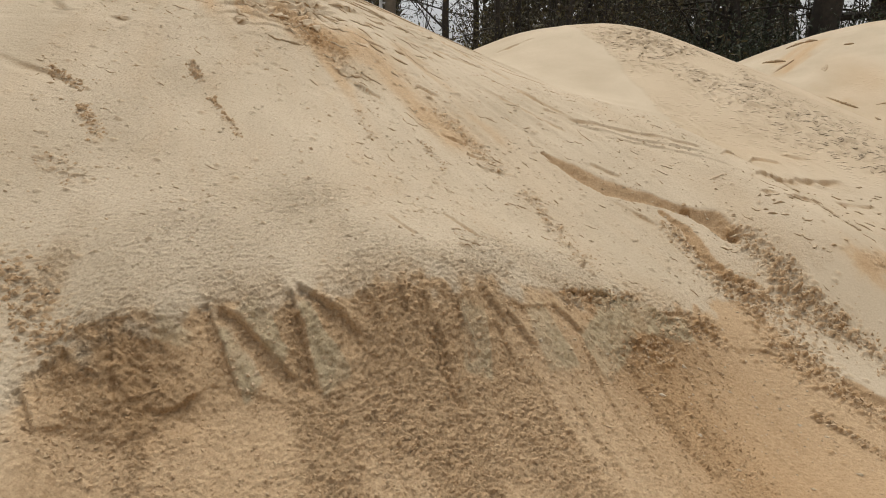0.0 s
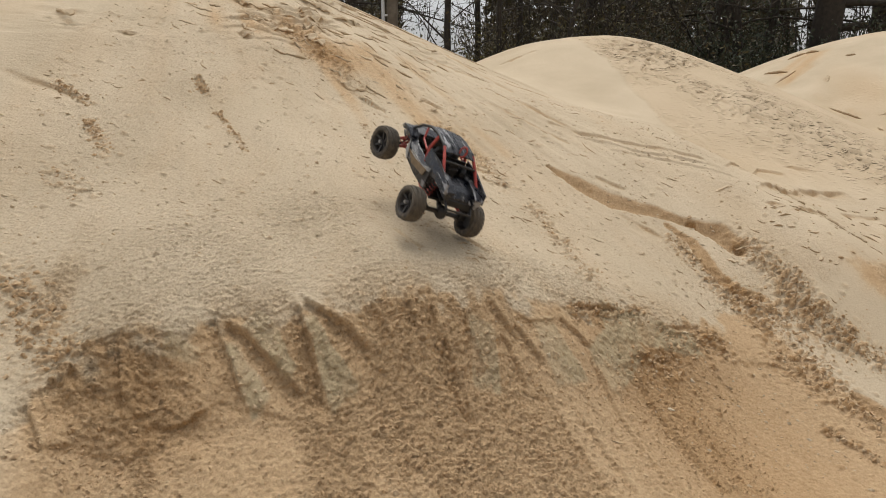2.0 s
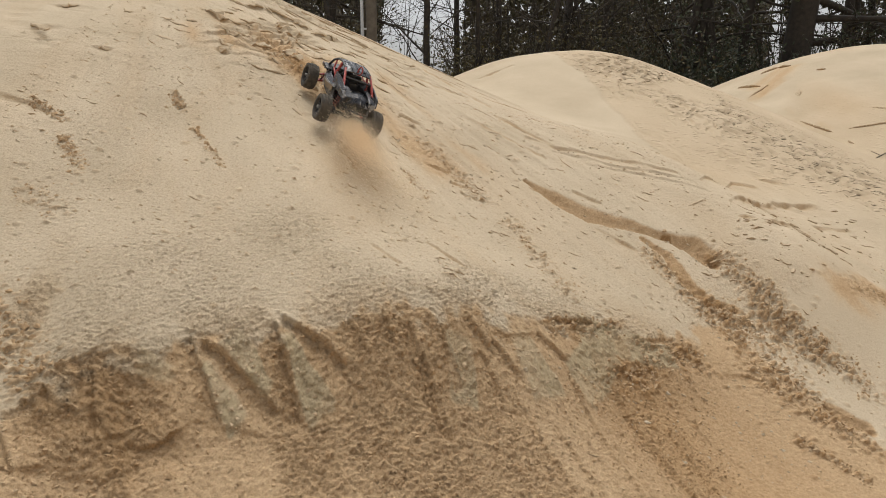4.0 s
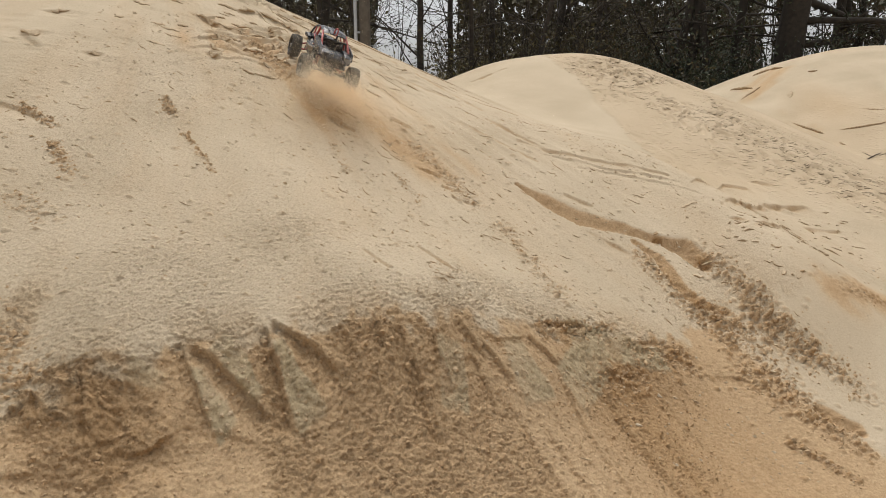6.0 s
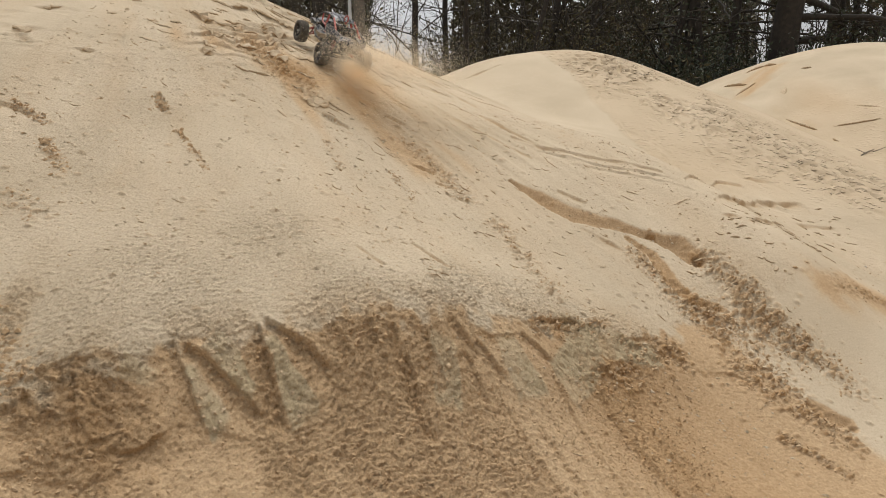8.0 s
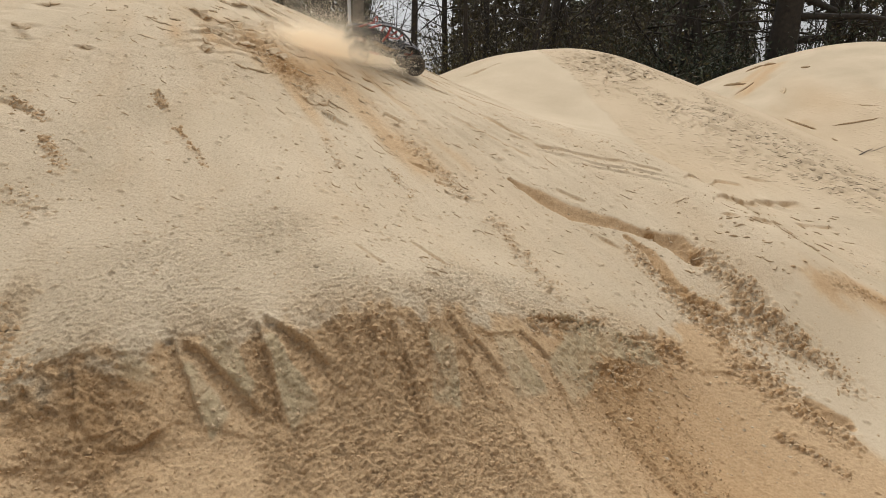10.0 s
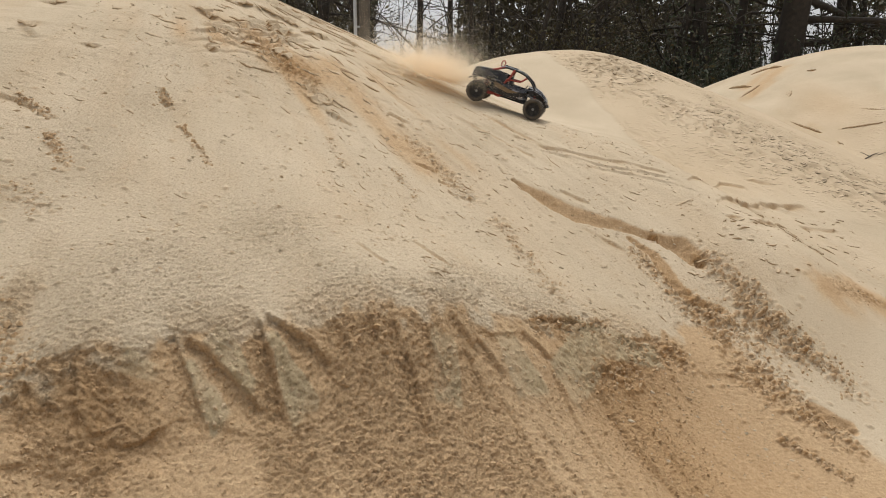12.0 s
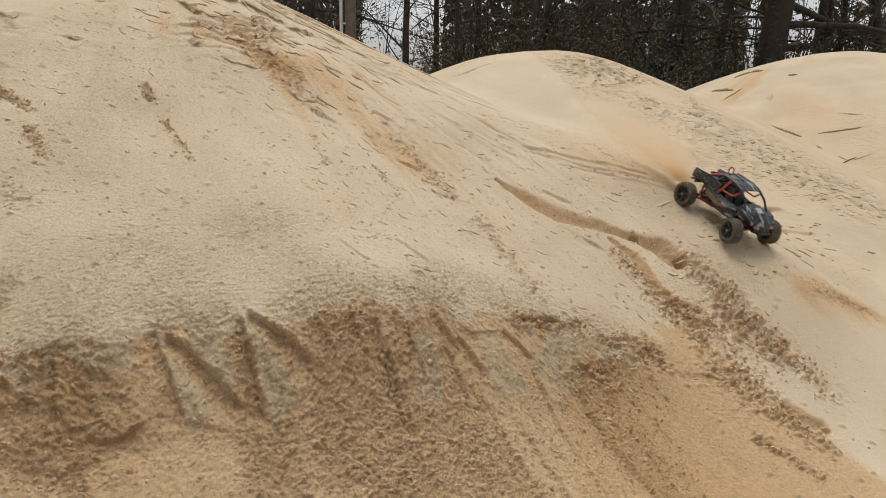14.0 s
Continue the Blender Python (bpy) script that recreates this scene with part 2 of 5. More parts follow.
TRACKS = [
    (0.139, 2.385, 0.222, 2.315, 0.018, 0.024, 0.017),
    (0.225, 2.352, 0.313, 2.299, 0.016, 0.022, 0.017),
    (0.187, 2.321, 0.243, 2.222, 0.015, 0.018, 0.012),
    (0.405, 2.458, 0.506, 2.430, 0.020, 0.018, 0.015),
    (0.506, 2.430, 0.717, 2.062, 0.016, 0.022, 0.009),
    (0.712, 2.470, 0.923, 2.134, 0.016, 0.020, 0.007),
    (-0.030, 2.254, 0.060, 2.053, 0.015, 0.020, 0.011),
    (0.038, 2.324, 0.107, 2.194, 0.016, 0.018, 0.011),
    (0.436, 2.222, 0.584, 2.016, 0.015, 0.019, 0.007),
    (0.312, 2.236, 0.481, 1.983, 0.013, 0.017, 0.006),
    (0.898, 2.419, 1.008, 2.202, 0.012, 0.015, 0.005),
]
# smooth compact patches left standing: half widths and height
WEDGES = [
    (-0.685, 2.060, -0.578, 1.963, 0.020, 0.048, 0.006),
    (-0.631, 2.129, -0.501, 2.047, 0.040, 0.026, 0.005),
    (-0.454, 2.162, -0.331, 2.035, 0.022, 0.062, 0.006),
    (-0.865, 2.026, -0.792, 2.015, 0.030, 0.030, 0.003),
    (0.118, 2.316, 0.128, 2.172, 0.046, 0.048, 0.003),
    (0.344, 2.416, 0.427, 2.311, 0.050, 0.078, 0.004),
    (0.602, 2.607, 1.023, 2.734, 0.072, 0.040, 0.004),
    (0.710, 2.604, 0.564, 2.401, 0.076, 0.070, 0.003),
]
# broken edges of crust, the lower side dropping away: points, depth, how far the drop reaches, painted shade
EDGES = [
    ([(-1.150, 1.856), (-1.110, 1.890), (-1.077, 1.969), (-1.034, 2.009)], 0.026, 0.20, 0.3),
    ([(-1.034, 2.009), (-0.908, 2.040), (-0.795, 2.069)], 0.018, 0.14, 0.2),
    ([(-0.836, 1.868), (-0.776, 1.891), (-0.699, 1.946)], 0.024, 0.08, 0.2),
    ([(-0.639, 1.944), (-0.575, 1.952), (-0.519, 1.948), (-0.451, 1.937)], 0.017, 0.07, 0.2),
    ([(-1.086, 1.721), (-1.052, 1.753), (-1.000, 1.777)], 0.016, 0.07, 0.2),
    ([(0.410, 2.503), (0.492, 2.579), (0.642, 2.672), (0.705, 2.677), (0.809, 2.769)], 0.026, 0.07, 0.55),
    ([(0.234, 2.399), (0.294, 2.397), (0.386, 2.457)], 0.016, 0.05, 0.4),
    ([(0.879, 2.734), (1.030, 2.808), (1.173, 2.820)], 0.020, 0.07, 0.4),
    ([(0.710, 2.543), (0.816, 2.595), (0.924, 2.661)], 0.018, 0.06, 0.45),
    ([(1.218, 2.761), (1.381, 2.771), (1.454, 2.755)], 0.013, 0.05, 0.2),
]
FLANK_EDGES = [
    ([(0.615, 4.209), (0.762, 4.135), (1.029, 4.101), (1.495, 4.130)], 0.016, 0.06, 0.3),
    ([(0.755, 4.095), (1.129, 4.029), (1.569, 4.082)], 0.013, 0.06, 0.0),
    ([(0.931, 4.004), (1.314, 3.995), (1.632, 4.008)], 0.010, 0.06, 0.0),
    ([(1.661, 4.167), (2.322, 5.228), (2.500, 5.252)], 0.020, 0.08, 0.4),
    ([(1.752, 3.959), (2.512, 4.973), (2.882, 5.106)], 0.046, 0.14, 0.5),
    ([(2.640, 5.418), (2.790, 5.399)], 0.022, 0.08, 0.3),
    ([(1.725, 3.755), (1.808, 3.774)], 0.014, 0.05, 0.4),
    ([(1.855, 3.731), (2.136, 4.018)], 0.024, 0.08, 0.5),
    ([(2.685, 4.687), (2.977, 4.797)], 0.022, 0.09, 0.4),
    ([(0.802, 3.730), (0.926, 3.677)], 0.020, 0.04, 0.5),
    ([(0.871, 3.462), (1.050, 3.380)], 0.016, 0.05, 0.5),
]
CREST_EDGES = [
    ([(-1.139, 5.296), (-0.980, 5.204), (-0.811, 5.098)], 0.03, 0.14, 0.3),
    ([(-1.425, 4.733), (-1.225, 4.608), (-1.097, 4.634)], 0.03, 0.14, 0.3),
    ([(-0.776, 4.943), (-0.693, 5.084), (-0.610, 5.109)], 0.026, 0.12, 0.2),
    ([(-1.252, 5.175), (-1.154, 5.254)], 0.03, 0.10, 0.3),
    ([(-1.026, 4.272), (-0.909, 4.321)], 0.026, 0.09, 0.5),
    ([(-0.999, 4.942), (-0.910, 4.702), (-0.820, 4.801)], 0.026, 0.12, 0.4),
    ([(-0.863, 4.334), (-0.730, 4.249)], 0.020, 0.08, 0.4),
    ([(-2.151, 4.012), (-2.079, 3.935), (-2.053, 4.010)], 0.026, 0.08, 0.3),
    ([(-2.161, 4.339), (-2.063, 4.377)], 0.026, 0.08, 0.3),
    ([(-1.710, 3.803), (-1.641, 3.794)], 0.022, 0.06, 0.3),
    ([(-1.167, 4.078), (-1.106, 4.054)], 0.020, 0.06, 0.3),
    ([(-0.592, 3.890), (-0.510, 3.850), (-0.450, 3.970)], 0.022, 0.06, 0.4),
]
# ledges on the third heap: points, height
FAR_LEDGES = [
    ([(5.76, 12.15), (6.06, 12.14), (6.17, 11.94)], 0.035),
    ([(5.21, 11.75), (5.41, 11.36)], 0.045),
    ([(5.08, 11.03), (5.50, 11.29)], 0.025),
    ([(6.21, 11.21), (6.32, 11.12)], 0.025),
    ([(5.66, 10.62), (5.54, 10.41)], 0.020),
    ([(5.16, 9.64), (5.35, 9.06)], 0.035),
    ([(5.38, 8.81), (5.40, 8.69)], 0.025),
    ([(5.53, 9.08), (6.12, 8.99)], 0.022),
    ([(6.02, 9.48), (6.31, 9.26)], 0.022),
]
# hairline cracks: from x, y to x, y, reach, depth
CRACKS = [
    (0.01, 2.83, 0.16, 2.68, 0.020, 0.014),
    (-0.21, 2.69, -0.10, 2.57, 0.018, 0.012),
    (0.00, 3.63, 0.12, 3.61, 0.022, 0.014),
    (0.13, 3.52, 0.25, 3.54, 0.022, 0.013),
    (0.18, 3.45, 0.28, 3.44, 0.022, 0.013),
    (-2.04, 3.32, -1.67, 3.19, 0.050, 0.022),
    (0.59, 7.82, 0.97, 7.99, 0.060, 0.020),
    (5.13, 10.92, 5.95, 11.43, 0.120, 0.040),
    (5.24, 10.10, 5.35, 9.13, 0.090, 0.030),
    (-0.14, 4.07, -0.03, 4.02, 0.030, 0.016),
    (-0.32, 4.82, 0.29, 4.77, 0.040, 0.010),
    (0.41, 4.51, 0.75, 4.15, 0.040, 0.010),
    (0.26, 4.29, 0.69, 4.00, 0.040, 0.009),
    (-0.37, 5.68, 0.43, 4.66, 0.050, 0.010),
]
# gully worn down the flank: points, half widths at them, depth, clods in it
GULLY = [
    ([(0.534, 3.728), (0.684, 3.649), (0.845, 3.565), (1.071, 3.553), (1.254, 3.513)], (0.014, 0.052, 0.060, 0.040, 0.032), 0.046, 0.05),
    ([(1.254, 3.513), (1.385, 3.484), (1.449, 3.419)], (0.034, 0.066, 0.060), 0.060, 0.15),
    ([(1.100, 3.466), (1.216, 3.390), (1.269, 3.241), (1.333, 3.142), (1.461, 3.135)], (0.016, 0.030, 0.040, 0.034, 0.020), 0.024, 0.7),
    ([(1.700, 2.700), (1.830, 2.650)], (0.040, 0.040), 0.030, 0.4),
]
# bands of tumbled clods: from x, y to x, y, half width, height
CLODS = [
    (1.47, 3.42, 1.67, 3.20, 0.075, 0.020),
    (1.11, 3.38, 1.37, 2.94, 0.060, 0.010),
    (1.57, 3.17, 1.83, 3.04, 0.060, 0.014),
    (1.32, 3.10, 1.81, 2.97, 0.070, 0.010),
    (1.67, 3.10, 1.95, 2.87, 0.090, 0.012),
    (1.40, 2.81, 1.76, 2.57, 0.080, 0.012),
    (1.36, 3.12, 1.61, 2.79, 0.090, 0.008),
    (1.48, 2.52, 1.68, 2.38, 0.030, 0.010),
    (0.46, 2.53, 0.78, 2.72, 0.030, 0.018),
    (0.86, 2.70, 1.16, 2.80, 0.045, 0.014),
    (0.68, 2.50, 0.92, 2.63, 0.040, 0.012),
    (-1.44, 2.18, -1.16, 1.95, 0.090, 0.010),
    (-1.23, 3.51, -1.17, 3.41, 0.026, 0.018),
    (-1.06, 3.27, -0.89, 3.05, 0.014, 0.007),
    (-1.79, 3.25, -1.60, 3.14, 0.030, 0.012),
    (-1.55, 3.03, -1.40, 2.86, 0.030, 0.006),
]
CLODS_UP = [
    (-1.00, 4.41, -0.58, 3.99, 0.120, 0.012),
    (-0.01, 3.83, 0.27, 3.45, 0.070, 0.007),
    (0.42, 3.30, 0.60, 2.81, 0.060, 0.009),
    (-0.43, 3.52, -0.34, 3.32, 0.020, 0.009),
    (-0.10, 3.47, 0.02, 3.28, 0.030, 0.005),
    (-1.55, 2.70, -1.37, 2.62, 0.050, 0.006),
    (2.19, 3.39, 2.60, 3.55, 0.060, 0.008),
]
# fresh orange sand run down from the crest: points, half width, strength
RUNS = [
    ([(-1.364, 4.246), (-1.026, 4.272), (-0.716, 4.158)], 0.16, 0.34),
    ([(-1.300, 4.700), (-0.900, 4.450), (-0.600, 4.150)], 0.10, 0.25),
    ([(-0.694, 4.146), (-0.468, 3.495), (-0.321, 3.144)], 0.10, 0.26),
    ([(-0.525, 4.419), (-0.233, 3.928), (0.054, 3.621)], 0.12, 0.30),
    ([(-0.265, 4.514), (0.060, 4.074), (0.308, 3.764)], 0.07, 0.24),
    ([(-0.158, 3.700), (-0.075, 3.152)], 0.06, 0.20),
    ([(2.130, 3.360), (2.359, 3.440), (2.700, 3.640)], 0.10, 0.50),
    ([(5.100, 10.850), (6.140, 11.850)], 0.13, 0.35),
    ([(5.300, 11.400), (6.100, 12.100)], 0.08, 0.30),
]


def build_relief(xs, ys, gz):
    """Adds the fine relief to the heights gz and returns how damp, compact, crusted and loose the sand is; damp also
    holds edge shade.
    """
    gx, gy = np.meshgrid(xs, ys)
    r, a = polar(gx, gy)
    arc = a * 4.2
    d, side = scarp(gx, gy)
    ragged = 0.045 * fbm(gx * 22, gy * 26, 2, 91) + 0.03 * fbm(gx * 7, gy * 7, 2, 92)
    below = step(-0.01, 0.06, d + ragged)
    foot = below * (1 - step(0.58, 0.80, a)) * step(0.17, 0.23, a)
    firm = np.zeros_like(gz)
    on_main = 1 - step(1.15, 1.45, a)
    rough = step(-0.3, 0.6, fbm(gx * 1.3, gy * 1.3, 3, 21))

    def blob(x, y, sx, sy):
        return np.exp(-(((gx - x) / sx) ** 2 + ((gy - y) / sy) ** 2) ** 2)

    lump = blob(-0.97, 1.90, 0.26, 0.15) * step(-0.03, 0.03, d + ragged + 0.02)
    apron = blob(-0.62, 1.84, 0.24, 0.085)
    fan = below * step(0.54, 0.66, a) * (1 - step(-0.05, 0.05, 0.70 * (gx - 1.31) + 0.71 * (gy - 3.06)))
    # crumbs lie in runs down the slope
    runs = step(-0.25, 0.45, fbm(arc * 6.5 + 0.3 * vnoise(r * 3, arc * 2, 8), r * 1.2, 3, 24))
    rub = foot * (0.38 + 0.44 * runs) * (1 - 0.75 * step(0.42, 0.70, a)) * (1 - 0.15 * apron)
    rub = np.maximum(rub, 0.85 * lump)
    # the broken shoulder above and below the bench
    shoulder = side * np.exp(-((d + 0.02) / 0.08) ** 2) * step(-0.5, 0.3, fbm(gx * 6, gy * 8, 2, 44))
    rub = np.maximum(rub, 0.24 * shoulder)
    left = (1 - step(-1.3, -0.95, gx + 0.1 * fbm(gx * 5, gy * 5, 2, 29))) * step(1.9, 2.1, gy) * (1 - step(2.2, 2.5, gy + 0.12 * fbm(gx * 6, gy * 6, 2, 28)))
    rub = np.maximum(rub, 0.5 * left * runs)
    up = (0.16 + 0.26 * rough) * on_main * (1 - below)
    patchy = 0.3 + 0.7 * step(-0.2, 0.5, fbm(arc * 3, r * 2.2, 3, 47))
    far_fade = 1 - 0.5 * step(2.9, 3.8, gy)

    # broad unevenness and runnels
    rill = vnoise(arc * 9 + 0.6 * vnoise(r * 1.5, arc, 8), r * 0.8, 5) + 0.5 * vnoise(arc * 23, r * 1.6, 6)
    gz += 0.010 * fbm(gx * 1.4, gy * 1.4, 3, 3) + 0.0028 * rill * on_main
    streak = step(0.5, 0.7, a) * (1 - step(1.3, 1.5, a)) * (1 - step(3.6, 4.6, r)) * step(0.8, 1.4, r)
    gz += 0.006 * streak * vnoise(arc * 26 + 0.8 * vnoise(r * 2, arc, 9), r * 1.1, 17)
    # crumbs of three sizes, drawn out along the slope's contours
    tilt = gy - 0.25 * gx
    big = clods(gx * 36, tilt * 52, 0.55, 300)
    mid = clods(gx * 68 + 0.5 * big, tilt * 96, 0.65, 320)
    fine = clods(gx * 95, tilt * 125, 0.6, 330)
    worm = 1 - np.abs(vnoise(gx * 46 + vnoise(gx * 30, gy * 30, 15), tilt * 70 + vnoise(gx * 30, gy * 30, 16), 14))
    gz += rub * (0.008 * big * step(0.3, 0.8, rub) + 0.0145 * mid + 0.0135 * fine + 0.011 * worm ** 3)
    gz += up * far_fade * (0.022 * mid * patchy + 0.020 * fine + 0.011 * worm ** 3)
    gz += fan * (0.004 * fine + 0.004 * mid * step(0.2, 0.6, vnoise(arc * 9, r * 3, 48)))
    gz -= foot * (1 - apron) * 0.007 * step(0.15, 0.6, vnoise(arc * 21 + 0.5 * vnoise(r * 4, arc * 3, 9), r * 1.1, 27))
    gz += lump * 0.016 * fbm(gx * 12, gy * 15, 2, 19)

    damp = 0.08 * on_main * (1 - below) * step(-0.5, 0.9, fbm(arc * 6 + 0.8 * vnoise(gx * 4, gy * 4, 25), r * 1.3, 3, 26)) + foot * (0.47 + 0.12 * runs) * (1 - 0.1 * step(0.42, 0.58, a))
    damp = damp + 0.27 * lump + 0.46 * fan + 0.14 * shoulder * (1 - below) + 0.15 * left * runs
    # scalloped slips under the crest
    slip = step(0.30, 0.42, a) * (1 - step(0.85, 1.1, a)) * step(0.9, 1.3, r) * (1 - step(2.4, 3.1, r)) * step(-0.25, 0.2, fbm(gx * 2.1, gy * 2.1, 2, 36))
    phase = r * 7.5 + 1.3 * fbm(arc * 3.2, r * 2.0, 2, 37)
    phase = phase - np.floor(phase)
    gz += slip * 0.022 * (step(0.0, 0.8, phase) - step(0.86, 1.0, phase) - 0.4)
    # old dents high on the near side
    worn = step(3.2, 3.9, gy) * (1 - step(0.0, 0.5, gx)) * on_main
    gz -= worn * 0.010 * clods(gx * 7 + 0.5 * rill, gy * 15, 0.3, 400)
    # the second heap: a pale slide beside a warmer face, pecked along its shoulder
    edge = 1.53 + 0.18 * (7.75 - gy) + 0.05 * vnoise(gy * 3, gx, 57) + 0.02 * vnoise(gy * 13, gx * 5, 58)
    warm_face = step(-0.02, 0.03, gx - edge) * step(4.9, 5.5, gy) * (1 - step(9.5, 10.5, gy)) * (gx < 6.5)
    lane = (gx - 1.885) * 0.809 + (gy - 7.6) * 0.588
    crust = warm_face * (0.22 + 0.78 * np.exp(-((lane - 0.30) / 0.55) ** 2)) * step(-0.9, 0.1, fbm(gx * 1.6, gy * 1.4, 2, 55))
    plates = clods(gx * 13 + 0.8 * vnoise(gx * 9, gy * 9, 52), gy * 7.5, 0.6, 510)
    gz -= crust * 0.064 * plates
    gz += 0.006 * warm_face
    damp += 0.12 * warm_face + 0.05 * step(0.9, 1.6, gx) * (1 - step(4.6, 6.2, gy)) * (1 - fan) * (0.7 + 0.4 * fbm(gx * 2.2, gy * 2.2, 2, 61))
    damp += 0.18 * step(0.1, 0.7, fbm(gx * 0.7 + 5, gy * 0.5, 2, 58)) * step(8.8, 10.0, gy)

    def window(points, m):
        px, py = [p[0] for p in points], [p[1] for p in points]
        i0, i1 = np.searchsorted(xs, (min(px) - m, max(px) + m))
        j0, j1 = np.searchsorted(ys, (min(py) - m, max(py) + m))
        return slice(j0, j1), slice(i0, i1)

    def along(points, m, wob=0.0):
        """Of the cells near a broken line: share of its length, distance to its lower side, distance past its ends."""
        if points[-1][0] < points[0][0]:
            points = points[::-1]
        w = window(points, m)
        px, py = gx[w], gy[w]
        if wob:
            px = px + wob * vnoise(gx[w] * 16, gy[w] * 16, 70) + 0.5 * wob * vnoise(gx[w] * 45, gy[w] * 45, 71)
            py = py + wob * vnoise(gx[w] * 16, gy[w] * 16, 72) + 0.5 * wob * vnoise(gx[w] * 45, gy[w] * 45, 73)
        best = np.full(px.shape, 1e9)
        share, off, past = np.zeros(px.shape), np.zeros(px.shape), np.zeros(px.shape)
        last = len(points) - 2
        for k, ((x0, y0), (x1, y1)) in enumerate(zip(points, points[1:])):
            dx, dy = x1 - x0, y1 - y0
            size = math.hypot(dx, dy)
            u = ((px - x0) * dx + (py - y0) * dy) / size
            v = ((px - x0) * dy - (py - y0) * dx) / size
            over = np.maximum(np.maximum(-u, u - size), 0)
            near = np.hypot(v, over)
            hit = near < best
            best = np.where(hit, near, best)
            share = np.where(hit, (k + np.clip(u / size, 0, 1)) / (last + 1), share)
            off = np.where(hit, v, off)
            beyond = (-u if k == 0 else 0 * u) if last else np.maximum(-u, u - size)
            if last and k == last:
                beyond = u - size
            past = np.where(hit, np.maximum(beyond, 0), past)
        return w, share, off, past

    # grey compact patches
    for x0, y0, x1, y1, w0, w1, high in WEDGES:
        w, u, v, past = along([(x0, y0), (x1, y1)], 2.5 * max(w0, w1), 0.010)
        if x1 < x0:
            u = 1 - u
        e = (1 - step(0.80, 1.0, np.abs(v) / (w0 + (w1 - w0) * u))) * (1 - step(0.0, 0.02, past))
        firm[w] = np.maximum(firm[w], e)
        gz[w] += e * high
    firm *= 0.55 + 0.45 * step(-0.5, 0.2, fbm(gx * 14, gy * 14, 2, 31))
    gz -= firm * rub * (0.012 * big + 0.011 * mid + 0.004 * fine + 0.004 * worm ** 2)
    gz += firm * (0.007 * fbm(gx * 24, gy * 38, 3, 32) + 0.005 * mid)
    damp *= 1 - 0.55 * firm
    # ruts: a steep wall on one side, a crumbled floor rising to the other
    for rows, wet_shade in ((RUTS, 0.10), (TRACKS, 0.10)):
        for x0, y0, x1, y1, w0, w1, deep in rows:
            wide = max(w0, w1)
            w, u, v, past = along([(x0, y0), (x1, y1)], 3 * wide, 0.005)
            q = -v / (w0 + (w1 - w0) * u)
            e = (1 - step(0.0, 0.8 * wide, past)) * step(0.0, 0.10, u + 0.02)
            shape = (1 - step(0.80, 1.05, q)) * step(-1.5, 0.5, q)
            gz[w] -= e * deep * shape
            gz[w] += e * shape * (0.010 * mid[w] + 0.005 * fine[w]) * (1 - 0.5 * rub[w])
            gz[w] += e * deep * 0.25 * np.exp(-((q - 1.35) / 0.3) ** 2)
            damp[w] += wet_shade * e * shape * 0.7
            firm[w] *= 1 - e * step(0.25, 0.6, shape)
    # broken crust and cracks
    BENCH = [row[0] for row in EDGES]
    edges = [*EDGES, *FLANK_EDGES, *CREST_EDGES, *[([(x0, y0), (x1, y1)], deep, reach, 0.35) for x0, y0, x1, y1, reach, deep in CRACKS]]
    for points, deep, reach, wet_shade in edges:
        w, u, v, past = along(points, reach * 2.0, 0.004 + 0.025 * reach)
        thin = 0.45 + 0.55 * np.sin(np.pi * np.clip(u, 0.02, 0.98)) ** 0.5
        thin = thin * (0.65 + 0.5 * vnoise(gx[w] * 14, gy[w] * 14, 74))
        e = (1 - step(0.0, 0.5 * reach, past)) * thin
        deep = deep * (0.6 if points in BENCH else 0.9)
        reach = 1.6 * reach
        lip = max(0.007, 0.4 * deep)
        gz[w] += e * deep * (0.35 * step(-0.5 * reach, 0, v) * (v < 0) + (v >= 0) * (0.35 - 1.35 * step(0, lip, v) + step(lip, reach, v)))
        # shade under the lip, painted along the drop with the damp colour
        damp[w] += wet_shade * e * step(-0.2 * lip, 0.3 * lip, v) * (1 - step(lip, 2.2 * lip + 0.1 * reach, v))
    # gully
    for points, widths, deep, heap in GULLY:
        w, u, v, past = along(points, 0.14, 0.008)
        wide = np.interp(u, np.linspace(0, 1, len(widths)), widths)
        q = np.hypot(np.where(v > 0, v / 1.25, v), past) / wide * np.sign(v)
        shape = step(-1.2, 0.5, q) * (1 - step(0.65, 1.05, q))
        gz[w] -= deep * shape * (wide / max(widths)) ** 0.6
        gz[w] += heap * shape * 0.024 * big[w]
        damp[w] += (0.50 + 0.2 * heap) * step(-1.0, -0.7, q) * (1 - step(0.8, 1.1, q))
    for points, wide, much in RUNS:
        w, u, v, past = along(points, wide * 2.5, 0.03)
        e = np.exp(-(np.hypot(v, past) / wide) ** 2) * step(-0.7, 0.25, fbm(arc[w] * 5, r[w] * 0.8, 2, 33))
        damp[w] += 1.35 * much * e
    loose = np.clip(0.22 + 0.30 * up / 0.42 + 0.55 * rub + 0.1 * np.clip(damp, 0, 1) - 0.12 * step(2.8, 3.6, gy) * (1 - foot), 0.08, 1)
    for rows, wet_shade in ((CLODS, 0.42), (CLODS_UP, 0.22)):
        for x0, y0, x1, y1, wide, high in rows:
            w, u, v, past = along([(x0, y0), (x1, y1)], wide * 2.5, 0.02)
            e = np.exp(-(np.hypot(v, past) / wide) ** 2)
            pile = clods(gx[w] * 34, tilt[w] * 46, 0.6, 340) + 0.4 * clods(gx[w] * 60, tilt[w] * 74, 0.6, 350)
            gz[w] += e * high * (2.2 * pile - 0.3)
